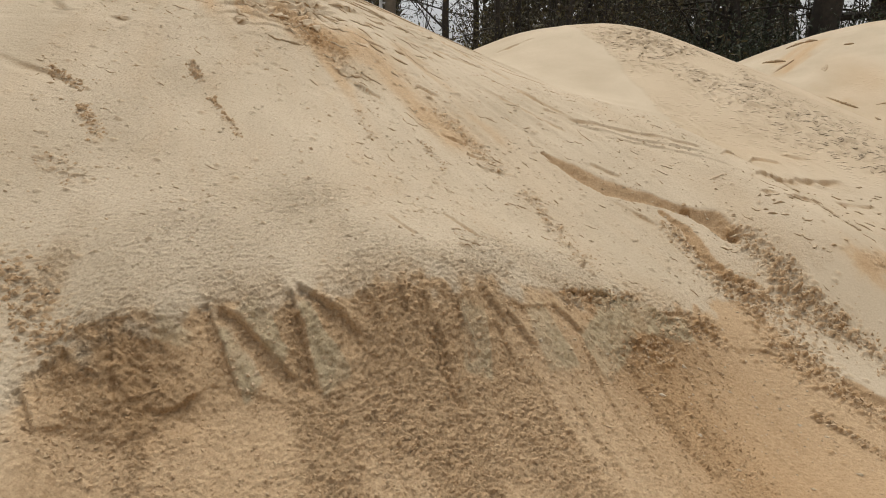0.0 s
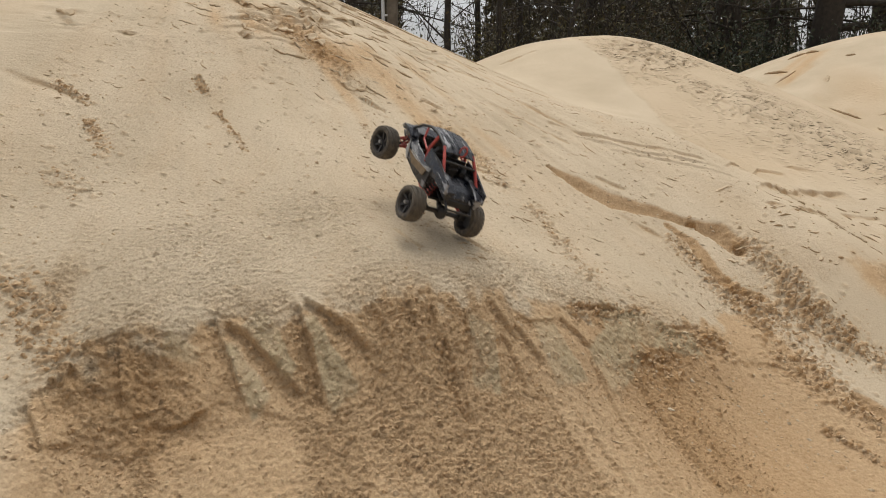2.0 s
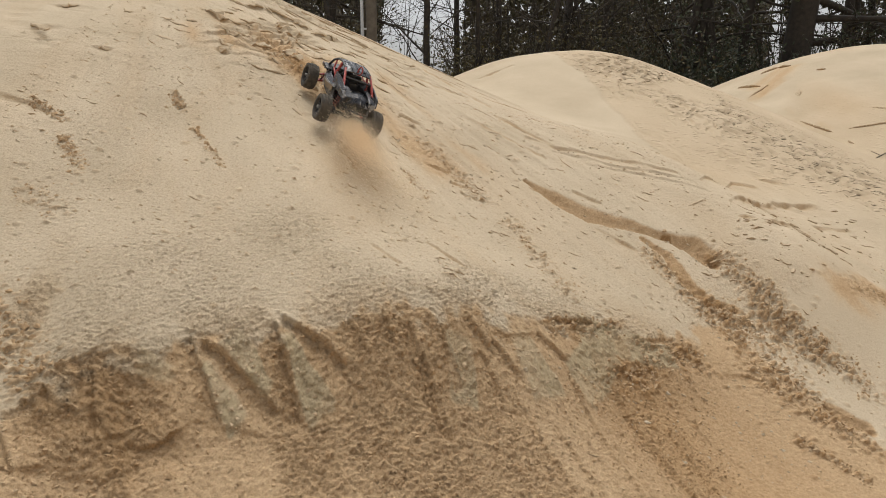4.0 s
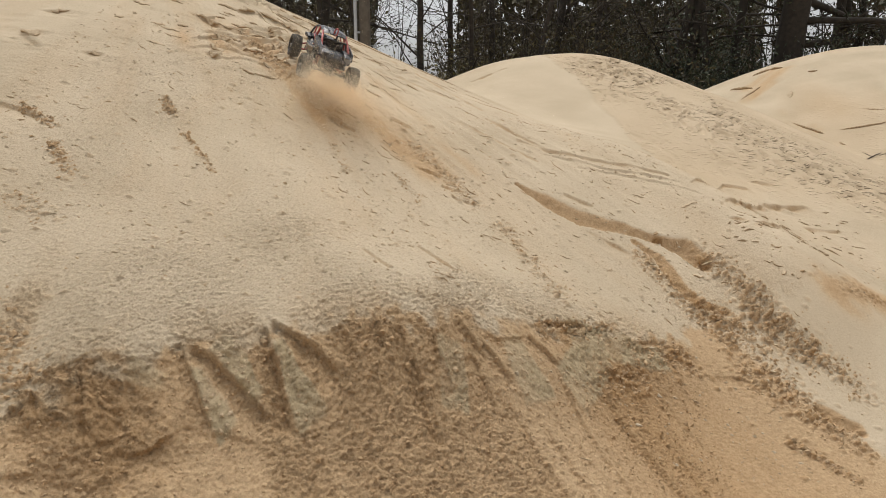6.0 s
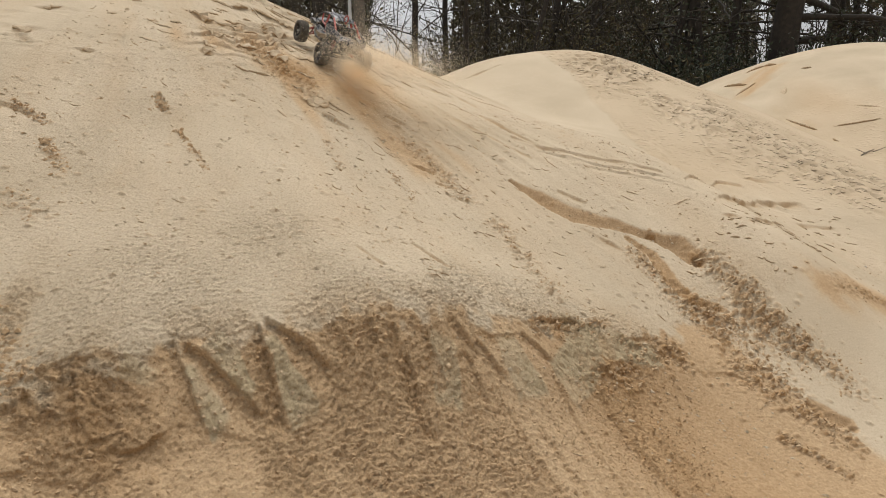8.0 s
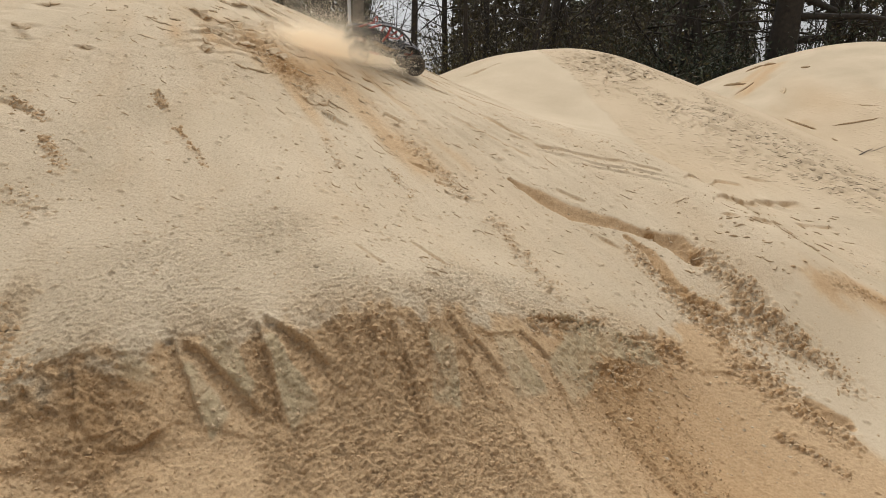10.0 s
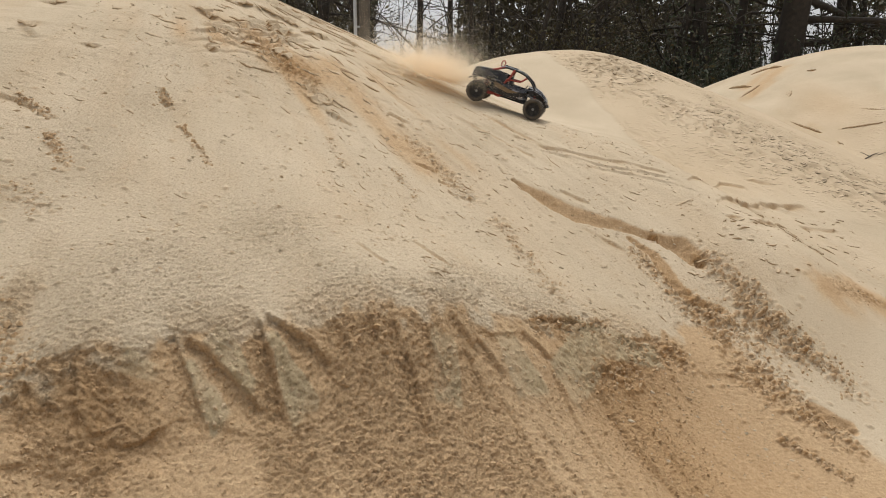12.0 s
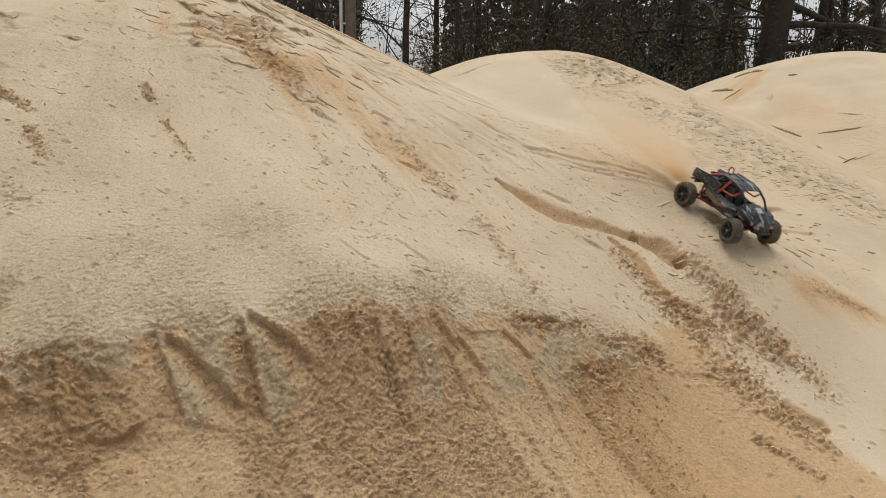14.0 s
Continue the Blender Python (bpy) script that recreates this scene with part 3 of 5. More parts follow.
            damp[w] += wet_shade * e * step(0.02, 0.5, pile)
            loose[w] = np.maximum(loose[w], 0.5 * e)
    # pits and small clods everywhere
    rng = np.random.default_rng(5)
    for i in range(450):
        x, y = rng.uniform(-1.9, 2.4), rng.uniform(1.7, 4.8)
        s, h = rng.uniform(0.007, 0.013), rng.uniform(0.004, 0.010)
        w = window([(x, y)], 4 * s)
        g = np.exp(-(((gx[w] - x) / (1.3 * s)) ** 2 + ((gy[w] - y) / (0.8 * s)) ** 2) ** 1.5)
        gz[w] += h * g
        damp[w] += rng.uniform(0, 0.2) * g
    return damp, firm, crust, loose


def smooth(field, n):
    """The mean over 2n + 1 cells each way."""
    for axis in (0, 1):
        pad = [(n + 1, n) if k == axis else (0, 0) for k in (0, 1)]
        total = np.cumsum(np.pad(field, pad, mode="edge"), axis=axis)
        a = [slice(None)] * 2
        b = [slice(None)] * 2
        a[axis], b[axis] = slice(2 * n + 1, None), slice(None, -(2 * n + 1))
        field = (total[tuple(a)] - total[tuple(b)]) / (2 * n + 1)
    return field


def build_ground():
    xs = spacing([(-1.5, 1.2, 0.0048), (1.2, 2.5, 0.0068)], -400, 400, 1.035, 1.03)
    ys = spacing([(1.65, 2.85, 0.0038), (2.85, 4.4, 0.0072), (4.4, 8.0, 0.0125)], -400, 400, 1.1, 1.022)
    gx, gy = np.meshgrid(xs, ys)
    shape = gx.shape
    gz = large_form(gx, gy)
    i0, i1 = np.searchsorted(xs, (-30, 40))
    j0, j1 = np.searchsorted(ys, (-15, 45))
    damp, firm, crust, loose = [np.zeros(shape) for _ in range(4)]
    raised = np.zeros((j1 - j0, i1 - i0))
    damp[j0:j1, i0:i1], firm[j0:j1, i0:i1], crust[j0:j1, i0:i1], loose[j0:j1, i0:i1] = build_relief(xs[i0:i1], ys[j0:j1], raised)
    # the relief stands square to the slope
    sy, sx = np.gradient(gz, ys, xs)
    for _ in range(2):
        sx, sy = smooth(sx, 14), smooth(sy, 14)
    size = np.sqrt(1 + sx * sx + sy * sy)
    lift = np.zeros(shape)
    lift[j0:j1, i0:i1] = raised
    gx, gy, gz = (gx - lift * sx / size).ravel(), (gy - lift * sy / size).ravel(), (gz + lift / size).ravel()
    co = np.stack([gx, gy, gz], 1).astype(np.float32)
    ny, nx = shape
    i = (np.arange(ny - 1)[:, None] * nx + np.arange(nx - 1)[None, :]).ravel()
    quads = np.stack([i, i + 1, i + nx + 1, i + nx], 1).astype(np.int32)
    me = bpy.data.meshes.new("ground")
    me.vertices.add(len(co))
    me.vertices.foreach_set("co", co.ravel())
    me.loops.add(quads.size)
    me.loops.foreach_set("vertex_index", quads.ravel())
    me.polygons.add(len(quads))
    me.polygons.foreach_set("loop_start", np.arange(0, quads.size, 4, dtype=np.int32))
    me.update(calc_edges=True)
    me.polygons.foreach_set("use_smooth", np.ones(len(quads), dtype=bool))
    for name, values in (("damp", damp), ("firm", firm), ("crust", crust), ("loose", loose)):
        me.attributes.new(name, "FLOAT", "POINT").data.foreach_set("value", np.clip(values.ravel(), 0, 1).astype(np.float32))
    me.materials.append(SAND)
    tagged(new("ground", me), "heaps of pale yellow sand with damp broken bench and tyre marks", "sand", kind="structure")
    return xs, ys, co.reshape(ny, nx, 3), damp


GRID_X, GRID_Y, SURFACE, DAMP = build_ground()


# ---- building kit ----
def part(name, bm, mat, parent, label="", smooth=False):
    me = bpy.data.meshes.new(name)
    bm.to_mesh(me)
    bm.free()
    me.materials.append(mat)
    if smooth:
        me.polygons.foreach_set("use_smooth", np.ones(len(me.polygons), dtype=bool))
    ob = new(name, me)
    ob.parent = parent
    if label:
        ob["label"] = label
    return ob


def box(bm, x, y, z, sx, sy, sz, rx=0, ry=0, rz=0, bevel=0.0):
    got = bmesh.ops.create_cube(bm, size=1, matrix=pose(x, y, z, rx, ry, rz) @ Matrix.Diagonal((sx, sy, sz, 1)))
    if bevel:
        edges = {e for v in got["verts"] for e in v.link_edges}
        bmesh.ops.bevel(bm, geom=list(edges), offset=bevel, segments=2, profile=0.6, affect="EDGES", clamp_overlap=True)
    return bm


def rod(bm, a, b, ra, rb=None, sides=8):
    """A round bar from a to b."""
    a, b = Vector(a), Vector(b)
    d = b - a
    m = Matrix.Translation((a + b) / 2) @ d.to_track_quat("Z", "Y").to_matrix().to_4x4()
    bmesh.ops.create_cone(bm, cap_ends=True, segments=sides, radius1=ra, radius2=ra if rb is None else rb, depth=d.length, matrix=m)
    return bm


def bar(bm, points, radius, sides=8):
    """A bent tube through the points, with round joints."""
    for a, b in zip(points, points[1:]):
        rod(bm, a, b, radius, None, sides)
    for p in points[1:-1]:
        bmesh.ops.create_icosphere(bm, subdivisions=1, radius=radius * 1.02, matrix=Matrix.Translation(p))
    return bm


def loft(bm, rings):
    """A closed skin through rings of equally many points, capped at both ends."""
    made = [[bm.verts.new(p) for p in ring] for ring in rings]
    n = len(made[0])
    for r0, r1 in zip(made, made[1:]):
        for i in range(n):
            bm.faces.new((r0[i], r0[(i + 1) % n], r1[(i + 1) % n], r1[i]))
    bm.faces.new(made[0][::-1])
    bm.faces.new(made[-1])
    bmesh.ops.recalc_face_normals(bm, faces=bm.faces[:])
    return bm


def slab(bm, outline, thick, bevel=0.0):
    """A plate: a closed outline of 3D points, thickened along its own normal."""
    f = bm.faces.new([bm.verts.new(p) for p in outline])
    f.normal_update()
    got = bmesh.ops.extrude_face_region(bm, geom=[f])
    move = f.normal * thick
    bmesh.ops.translate(bm, vec=move, verts=[v for v in got["geom"] if isinstance(v, bmesh.types.BMVert)])
    bmesh.ops.recalc_face_normals(bm, faces=bm.faces[:])
    if bevel:
        bmesh.ops.bevel(bm, geom=bm.edges[:], offset=bevel, segments=2, profile=0.6, affect="EDGES", clamp_overlap=True)
    return bm



# ---- loose crumbs and broken crust lying on the sand ----
def on_sand(x, y):
    """The surface point, its normal and how damp it is there."""
    i = min(max(int(np.searchsorted(GRID_X, x)), 1), len(GRID_X) - 2)
    j = min(max(int(np.searchsorted(GRID_Y, y)), 1), len(GRID_Y) - 2)
    p = Vector(SURFACE[j, i])
    a, b = Vector(SURFACE[j, min(i + 5, len(GRID_X) - 1)]) - Vector(SURFACE[j, max(i - 5, 0)]), Vector(SURFACE[min(j + 5, len(GRID_Y) - 1), i]) - Vector(SURFACE[max(j - 5, 0), i])
    n = a.cross(b).normalized()
    if y > 5.2:
        p = Vector((x, y, float(large_form(np.array([x]), np.array([y]))[0])))
    return p, n, float(min(1, max(0, DAMP[j, i])))


class Heap:
    """Collects small pieces into one mesh with its own dampness and painted ledge shade."""

    def __init__(self):
        self.verts, self.faces, self.damp = [], [], []

    def lump(self, rng, p, n, along, size, flat, wet_shade):
        side = n.cross(along).normalized()
        fore = side.cross(n)
        k = len(self.verts)
        lx, ly, lz = size
        for d in ((1, 0, 0), (0, 1, 0), (-1, 0, 0), (0, -1, 0)):
            self.verts.append(p + fore * d[0] * lx * rng.uniform(0.7, 1.2) + side * d[1] * ly * rng.uniform(0.7, 1.2) + n * lz * rng.uniform(-0.2, 0.35))
        self.verts.append(p + n * lz * rng.uniform(0.7, 1.2) + fore * lx * rng.uniform(-0.35, 0.35) + side * ly * rng.uniform(-0.35, 0.35))
        self.verts.append(p - n * lz * 0.6)
        for a, b in ((0, 1), (1, 2), (2, 3), (3, 0)):
            self.faces += [(k + a, k + b, k + 4), (k + b, k + a, k + 5)]
        self.damp += [wet_shade * rng.uniform(0.7, 1.1)] * 6

    def ledge(self, rng, x0, y0, x1, y1, wide, high, bow, wet_shade):
        """A broken edge of crust: rises gently from above, drops off steeply below, with shade coloured into the drop.
        """
        count = max(5, int(math.hypot(x1 - x0, y1 - y0) / 0.018))
        k = len(self.verts)
        d = Vector((x1 - x0, y1 - y0, 0))
        down = Vector((d.y, -d.x, 0)).normalized()
        if down.y > 0:
            down = -down
        for i in range(count + 1):
            u = i / count
            off = bow * math.sin(math.pi * u) + rng.uniform(-0.2, 0.2) * wide
            p, n, _ = on_sand(x0 + d.x * u + down.x * off, y0 + d.y * u + down.y * off)
            s = (down - n * down.dot(n)).normalized()
            t = max(0.05, math.sin(math.pi * u)) ** 0.6 * rng.uniform(0.75, 1.15)
            self.verts += [p - s * wide * 2.2 * t - n * 0.004, p + n * high * t, p + s * wide * 0.35 * t + n * high * 0.55 * t, p + s * wide * 0.1 - n * 0.006]
            # pale top; the steep face takes the damp colour as painted shade
            self.damp += [0.1, 0.15, 0.8 * wet_shade, wet_shade]
        for i in range(count):
            a = k + 4 * i
            for q in range(3):
                self.faces.append((a + q, a + q + 1, a + q + 5, a + q + 4))

    def made(self, name, label, category):
        me = bpy.data.meshes.new(name)
        me.from_pydata([tuple(v) for v in self.verts], [], self.faces)
        me.attributes.new("damp", "FLOAT", "POINT").data.foreach_set("value", np.array(self.damp, dtype=np.float32))
        me.attributes.new("loose", "FLOAT", "POINT").data.foreach_set("value", np.full(len(self.verts), 0.3, dtype=np.float32))
        me.materials.append(SAND)
        return tagged(new(name, me), label, category, kind="stuff")


def build_crumbs():
    rng = random.Random(31)
    crumbs = Heap()

    def drop(x, y, s, wet_shade=None, stretch=1.0):
        p, n, d = on_sand(x, y)
        t = rng.uniform(0, math.tau)
        way = Vector((math.cos(t), math.sin(t), 0)) if stretch == 1 else Vector((1, rng.gauss(-0.3, 0.35), 0))
        crumbs.lump(rng, p, n, way, (s * stretch, s * rng.uniform(0.7, 1), s * rng.uniform(0.5, 0.9)), 1, d if wet_shade is None else wet_shade)

    made = 0
    while made < 6500:
        x, y = rng.uniform(-1.45, 1.15), rng.uniform(1.65, 2.85)
        d, side = scarp(np.array([x]), np.array([y]))
        d, side = float(d[0]), float(side[0])
        heavy = float(vnoise(np.array([x * 3.1]), np.array([y * 4.3]), 62)[0])
        if d < 0.0 or rng.random() > 0.25 + 0.55 * heavy + 0.25 * side:
            continue
        drop(x, y, min(0.013, rng.lognormvariate(-5.35, 0.45)))
        made += 1
    for rows, per, big in ((CLODS, 2300, 0.0075), (CLODS_UP, 1000, 0.005)):
        for x0, y0, x1, y1, wide, high in rows:
            size = math.hypot(x1 - x0, y1 - y0)
            for _ in range(int(per * min(0.22, size * wide * 2.2 + 0.02))):
                u, v = rng.uniform(-0.05, 1.05), rng.gauss(0, 0.6) * wide
                x = x0 + (x1 - x0) * u + (y1 - y0) / size * v
                y = y0 + (y1 - y0) * u - (x1 - x0) / size * v
                drop(x, y, min(0.015, big * rng.lognormvariate(0, 0.45)), rng.uniform(0.35, 0.75))
    for _ in range(3800):
        x, y = rng.uniform(-1.9, 1.5), rng.uniform(2.3, 4.6)
        drop(x, y, min(0.010, rng.lognormvariate(-5.5, 0.4)), rng.choice((0.0, 0.0, 0.2, 0.35)), rng.uniform(1, 2.2))
    for _ in range(900):
        x, y = rng.uniform(0.9, 3.0), rng.uniform(1.8, 5.0)
        drop(x, y, min(0.012, rng.lognormvariate(-5.4, 0.4)), rng.choice((0.1, 0.3, 0.6)), rng.uniform(1, 1.8))
    crumbs.made("sand_crumbs", "damp and dry crumbs of sand scattered on the slope", "sand crumbs")

    crust = Heap()
    for points, deep, reach, wet_shade in CREST_EDGES:
        for (x0, y0), (x1, y1) in zip(points, points[1:]):
            crust.ledge(rng, x0, y0, x1, y1, 0.030, 0.55 * deep, 0.01, wet_shade)
    for points, high in FAR_LEDGES:
        for (x0, y0), (x1, y1) in zip(points, points[1:]):
            crust.ledge(rng, x0, y0, x1, y1, 0.035, high, 0.02, 0.5)
    # thin slabs of crust slipping off the crest
    for i in range(75):
        x, y = rng.gauss(-0.95, 0.38), rng.gauss(4.55, 0.34)
        size = rng.uniform(0.05, 0.16)
        turn = rng.gauss(-0.25, 0.4)
        crust.ledge(rng, x, y, x + size * math.cos(turn), y + size * math.sin(turn), rng.uniform(0.012, 0.026), rng.uniform(0.006, 0.014), rng.uniform(0.0, 0.2) * size, rng.uniform(0.1, 0.5))
    for i in range(160):
        x, y = rng.uniform(-1.9, 1.9), rng.uniform(2.6, 5.1)
        if i % 2:
            x, y = rng.gauss(0.45, 0.45), rng.gauss(3.5, 0.45)
        size = rng.lognormvariate(-3.3, 0.5)
        turn = rng.gauss(-0.35, 0.4)
        crust.ledge(rng, x, y, x + size * math.cos(turn), y + size * math.sin(turn), rng.uniform(0.004, 0.008), rng.uniform(0.003, 0.006), rng.uniform(0.0, 0.25) * size, rng.uniform(0.2, 0.6))
    # flakes of crust where the flank meets the second heap
    for i in range(70):
        u, v = rng.uniform(0, 1), rng.gauss(0, 0.13)
        x, y = 1.3 + 1.9 * u + 0.5 * v, 3.1 + 1.9 * u - v
        size = rng.lognormvariate(-3.0, 0.5)
        crust.ledge(rng, x, y, x + size, y + size * rng.gauss(0.35, 0.3), rng.uniform(0.006, 0.012), rng.uniform(0.005, 0.011), rng.uniform(0.0, 0.2) * size, rng.uniform(0.2, 0.6))
    # long thin runs of slipped sand down the flank
    for i in range(60):
        t, r0 = rng.uniform(0.55, 1.32), rng.uniform(0.9, 3.2)
        r1, t1 = r0 + rng.uniform(0.12, 0.5), t + rng.gauss(0.02, 0.02)
        crust.ledge(rng, POLE[0] + r0 * math.sin(t), POLE[1] - r0 * math.cos(t), POLE[0] + r1 * math.sin(t1), POLE[1] - r1 * math.cos(t1), rng.uniform(0.004, 0.008), rng.uniform(0.002, 0.005), rng.uniform(-0.01, 0.02), rng.uniform(0.1, 0.5))
    crust.made("broken_crust", "thin broken edges of dry sand crust", "sand crust")


build_crumbs()


# ---- the edge of the wood behind the heaps ----
def mesh_of(name, verts, faces, mat, parent, label="", smooth=False):
    me = bpy.data.meshes.new(name)
    me.from_pydata(verts, [], faces)
    me.materials.append(mat)
    if smooth:
        me.polygons.foreach_set("use_smooth", np.ones(len(faces), dtype=bool))
    ob = new(name, me)
    if parent is not None:
        ob.parent = parent
    if label:
        ob["label"] = label
    return ob


def limb(verts, faces, points, radii, sides):
    """A tapered bent stem through the points."""
    base = len(verts)
    n = len(points)
    for k, (p, r) in enumerate(zip(points, radii)):
        d = (points[min(k + 1, n - 1)] - points[max(k - 1, 0)]).normalized()
        u = d.orthogonal().normalized()
        v = d.cross(u)
        for i in range(sides):
            t = math.tau * i / sides
            verts.append(p + (u * math.cos(t) + v * math.sin(t)) * r)
    for k in range(n - 1):
        for i in range(sides):
            j = (i + 1) % sides
            a = base + k * sides
            faces.append((a + i, a + j, a + sides + j, a + sides + i))


def stem(rng, start, way, length, r0, r1, wobble, count):
    pts, rad, p, d = [], [], Vector(start), Vector(way).normalized()
    for k in range(count + 1):
        pts.append(p.copy())
        rad.append(r0 + (r1 - r0) * k / count)
        d = (d + Vector((rng.gauss(0, wobble), rng.gauss(0, wobble), rng.gauss(0, wobble * 0.6)))).normalized()
        p = p + d * (length / count)
    return pts, rad, d


def leaf_quad(verts, faces, rng, c, size):
    a = Vector((rng.gauss(0, 1), rng.gauss(0, 1), rng.gauss(0, 1))).normalized()
    b = a.orthogonal().normalized()
    b = Matrix.Rotation(rng.uniform(0, math.tau), 3, a) @ b
    e = a.cross(b)
    k = len(verts)
    s = size * rng.uniform(0.6, 1.3)
    verts += [c - b * s, c + e * s * 0.45, c + b * s, c - e * s * 0.45]
    faces.append((k, k + 1, k + 2, k + 3))


def build_tree(seed, name, label, height, r0, first, boughs, drop, leaves, leaf_mat, lean=0.03):
    """A tapered trunk with limbs, forked twigs and, where it has them, leaves."""
    rng = random.Random(seed)
    tree = tagged(new(name), label, "tree", group="trees at the edge of the wood")
    tv, tf, cv, cf, lv, lf = [], [], [], [], [], []
    pts, rad, _ = stem(rng, (0, 0, -0.3), (rng.gauss(0, lean), rng.gauss(0, lean), 1), height, r0, r0 * 0.15, 0.035, 14)
    limb(tv, tf, pts, rad, 10)
    for b in range(boughs):
        u = first + (0.97 - first) * (b / boughs) ** 0.9
        f = u * 14
        k = min(13, int(f))
        p = pts[k].lerp(pts[k + 1], f - k)
        r = rad[k] * rng.uniform(0.22, 0.42)
        t = rng.uniform(0, math.tau)
        way = Vector((math.cos(t), math.sin(t), drop + rng.gauss(0, 0.25)))
        bp, br, d = stem(rng, p, way, height * rng.uniform(0.14, 0.3) * (1.15 - u * 0.7), r, r * 0.25, 0.16, 6)
        limb(tv, tf, bp, br, 5)
        for s in range(5):
            q = bp[rng.randint(2, 6)]
            w2 = (d + Vector((rng.gauss(0, 0.7), rng.gauss(0, 0.7), rng.gauss(0.1, 0.5)))).normalized()
            sp, sr, d2 = stem(rng, q, w2, rng.uniform(0.5, 1.4), r * 0.3 + 0.003, 0.004, 0.22, 4)
            limb(cv, cf, sp, sr, 3)
            for s2 in range(3):
                q2 = sp[rng.randint(1, 4)]
                w3 = (d2 + Vector((rng.gauss(0, 0.8), rng.gauss(0, 0.8), rng.gauss(0, 0.6)))).normalized()
                wp, wr, _ = stem(rng, q2, w3, rng.uniform(0.25, 0.7), 0.005, 0.002, 0.25, 2)
                limb(cv, cf, wp, wr, 3)
                for _ in range(leaves):
                    leaf_quad(lv, lf, rng, wp[rng.randint(1, 2)] + Vector((rng.gauss(0, 0.08), rng.gauss(0, 0.08), rng.gauss(0, 0.08))), 0.06)
    mesh_of("trunk", tv, tf, BARK, tree, "", True)
    mesh_of("crown", cv, cf, TWIG, tree)
    if lf:
        mesh_of("foliage", lv, lf, leaf_mat, tree)
    return tree


def build_shrub(seed, name, label, high, wide, count, size, mat, stems=14):
    """An uneven bush: stems from one root and many small leaves in clumps."""
    rng = random.Random(seed)
    bush = tagged(new(name), label, "shrub", group="undergrowth at the edge of the wood")
    sv, sf, lv, lf = [], [], [], []
    tips = []
    for _ in range(stems):
        way = Vector((rng.gauss(0, 0.4), rng.gauss(0, 0.4), 1))
        p, r, d = stem(rng, (rng.gauss(0, wide * 0.2), rng.gauss(0, wide * 0.2), -0.1), way, high * rng.uniform(0.6, 1.05), 0.022, 0.004, 0.14, 7)
        limb(sv, sf, p, r, 4)
        tips += p[2:]
        for q in p[2:]:
            w2 = d + Vector((rng.gauss(0, 0.9), rng.gauss(0, 0.9), rng.gauss(0, 0.5)))
            p2, r2, _ = stem(rng, q, w2, rng.uniform(0.3, 0.9), 0.009, 0.003, 0.2, 3)
            limb(sv, sf, p2, r2, 3)
            tips += p2[1:]
    for _ in range(count):
        c = rng.choice(tips)
        s = 0.16 * wide
        leaf_quad(lv, lf, rng, c + Vector((rng.gauss(0, s), rng.gauss(0, s), rng.gauss(0, s))), size)
    mesh_of("stemwork", sv, sf, TWIG, bush)
    mesh_of("foliage", lv, lf, mat, bush)
    return bush


def build_thicket():
    """The dense growth deeper in the wood, nobody could count it: stems and dead leaves."""
    rng = random.Random(77)
    lv, lf, sv, sf = [], [], [], []
    gaps = ((-1.3, 1.25, 0.93), (10.6, 11.1, 0.9), (11.4, 12.9, 0.92), (13.1, 15.2, 0.7))
    for _ in range(80000):
        x, y = rng.uniform(-24, 28), rng.uniform(24, 32)
        at = x * 22 / y
        if any(a < at < b and rng.random() < keep for a, b, keep in gaps):
            continue
        leaf_quad(lv, lf, rng, Vector((x, y, rng.uniform(0, 7.5) * rng.uniform(0.5, 1))), 0.085)
    for _ in range(34000):
        x, y = rng.uniform(-40, 46), rng.uniform(34, 42)
        at = x * 22 / y
        if any(a < at < b and rng.random() < keep + 0.1 for a, b, keep in gaps):
            continue
        leaf_quad(lv, lf, rng, Vector((x, y, rng.uniform(0, 13) * rng.uniform(0.55, 1))), 0.42)
    for _ in range(700):
        x, y = rng.uniform(-24, 28), rng.uniform(21.5, 31)
        if -1.25 < x * 22 / y < 1.2 and rng.random() < 0.75:
            continue
        p, r, _ = stem(rng, (x, y, -0.1), (rng.gauss(0, 0.14), rng.gauss(0, 0.1), 1), rng.uniform(4, 9), rng.uniform(0.02, 0.06), 0.008, 0.06, 8)
        limb(sv, sf, p, r, 4)
    leaves = mesh_of("thicket", lv, lf, LEAF_BROWN, None)
    tagged(leaves, "dense dark brown winter thicket deep in the wood", "thicket", kind="stuff")
    stems = mesh_of("saplings", sv, sf, TWIG, None)
    tagged(stems, "many thin bare grey brown saplings in the wood", "saplings", kind="stuff")


build_thicket()
rng = random.Random(12)
bare = [build_tree(s, "bare_tree", "tall bare tree with dark forked twigs", h, r, f, 26, 0.55, 0, None) for s, h, r, f in ((1, 13, 0.12, 0.14), (2, 11, 0.09, 0.16), (3, 15, 0.16, 0.2))]
pine = [build_tree(s, "pine_tree", "old pine with thick dark trunk and drooping boughs", h, r, f, 30, -0.1, 5, LEAF_DARK, 0.05) for s, h, r, f in ((5, 19, 0.44, 0.12), (6, 16, 0.17, 0.16))]
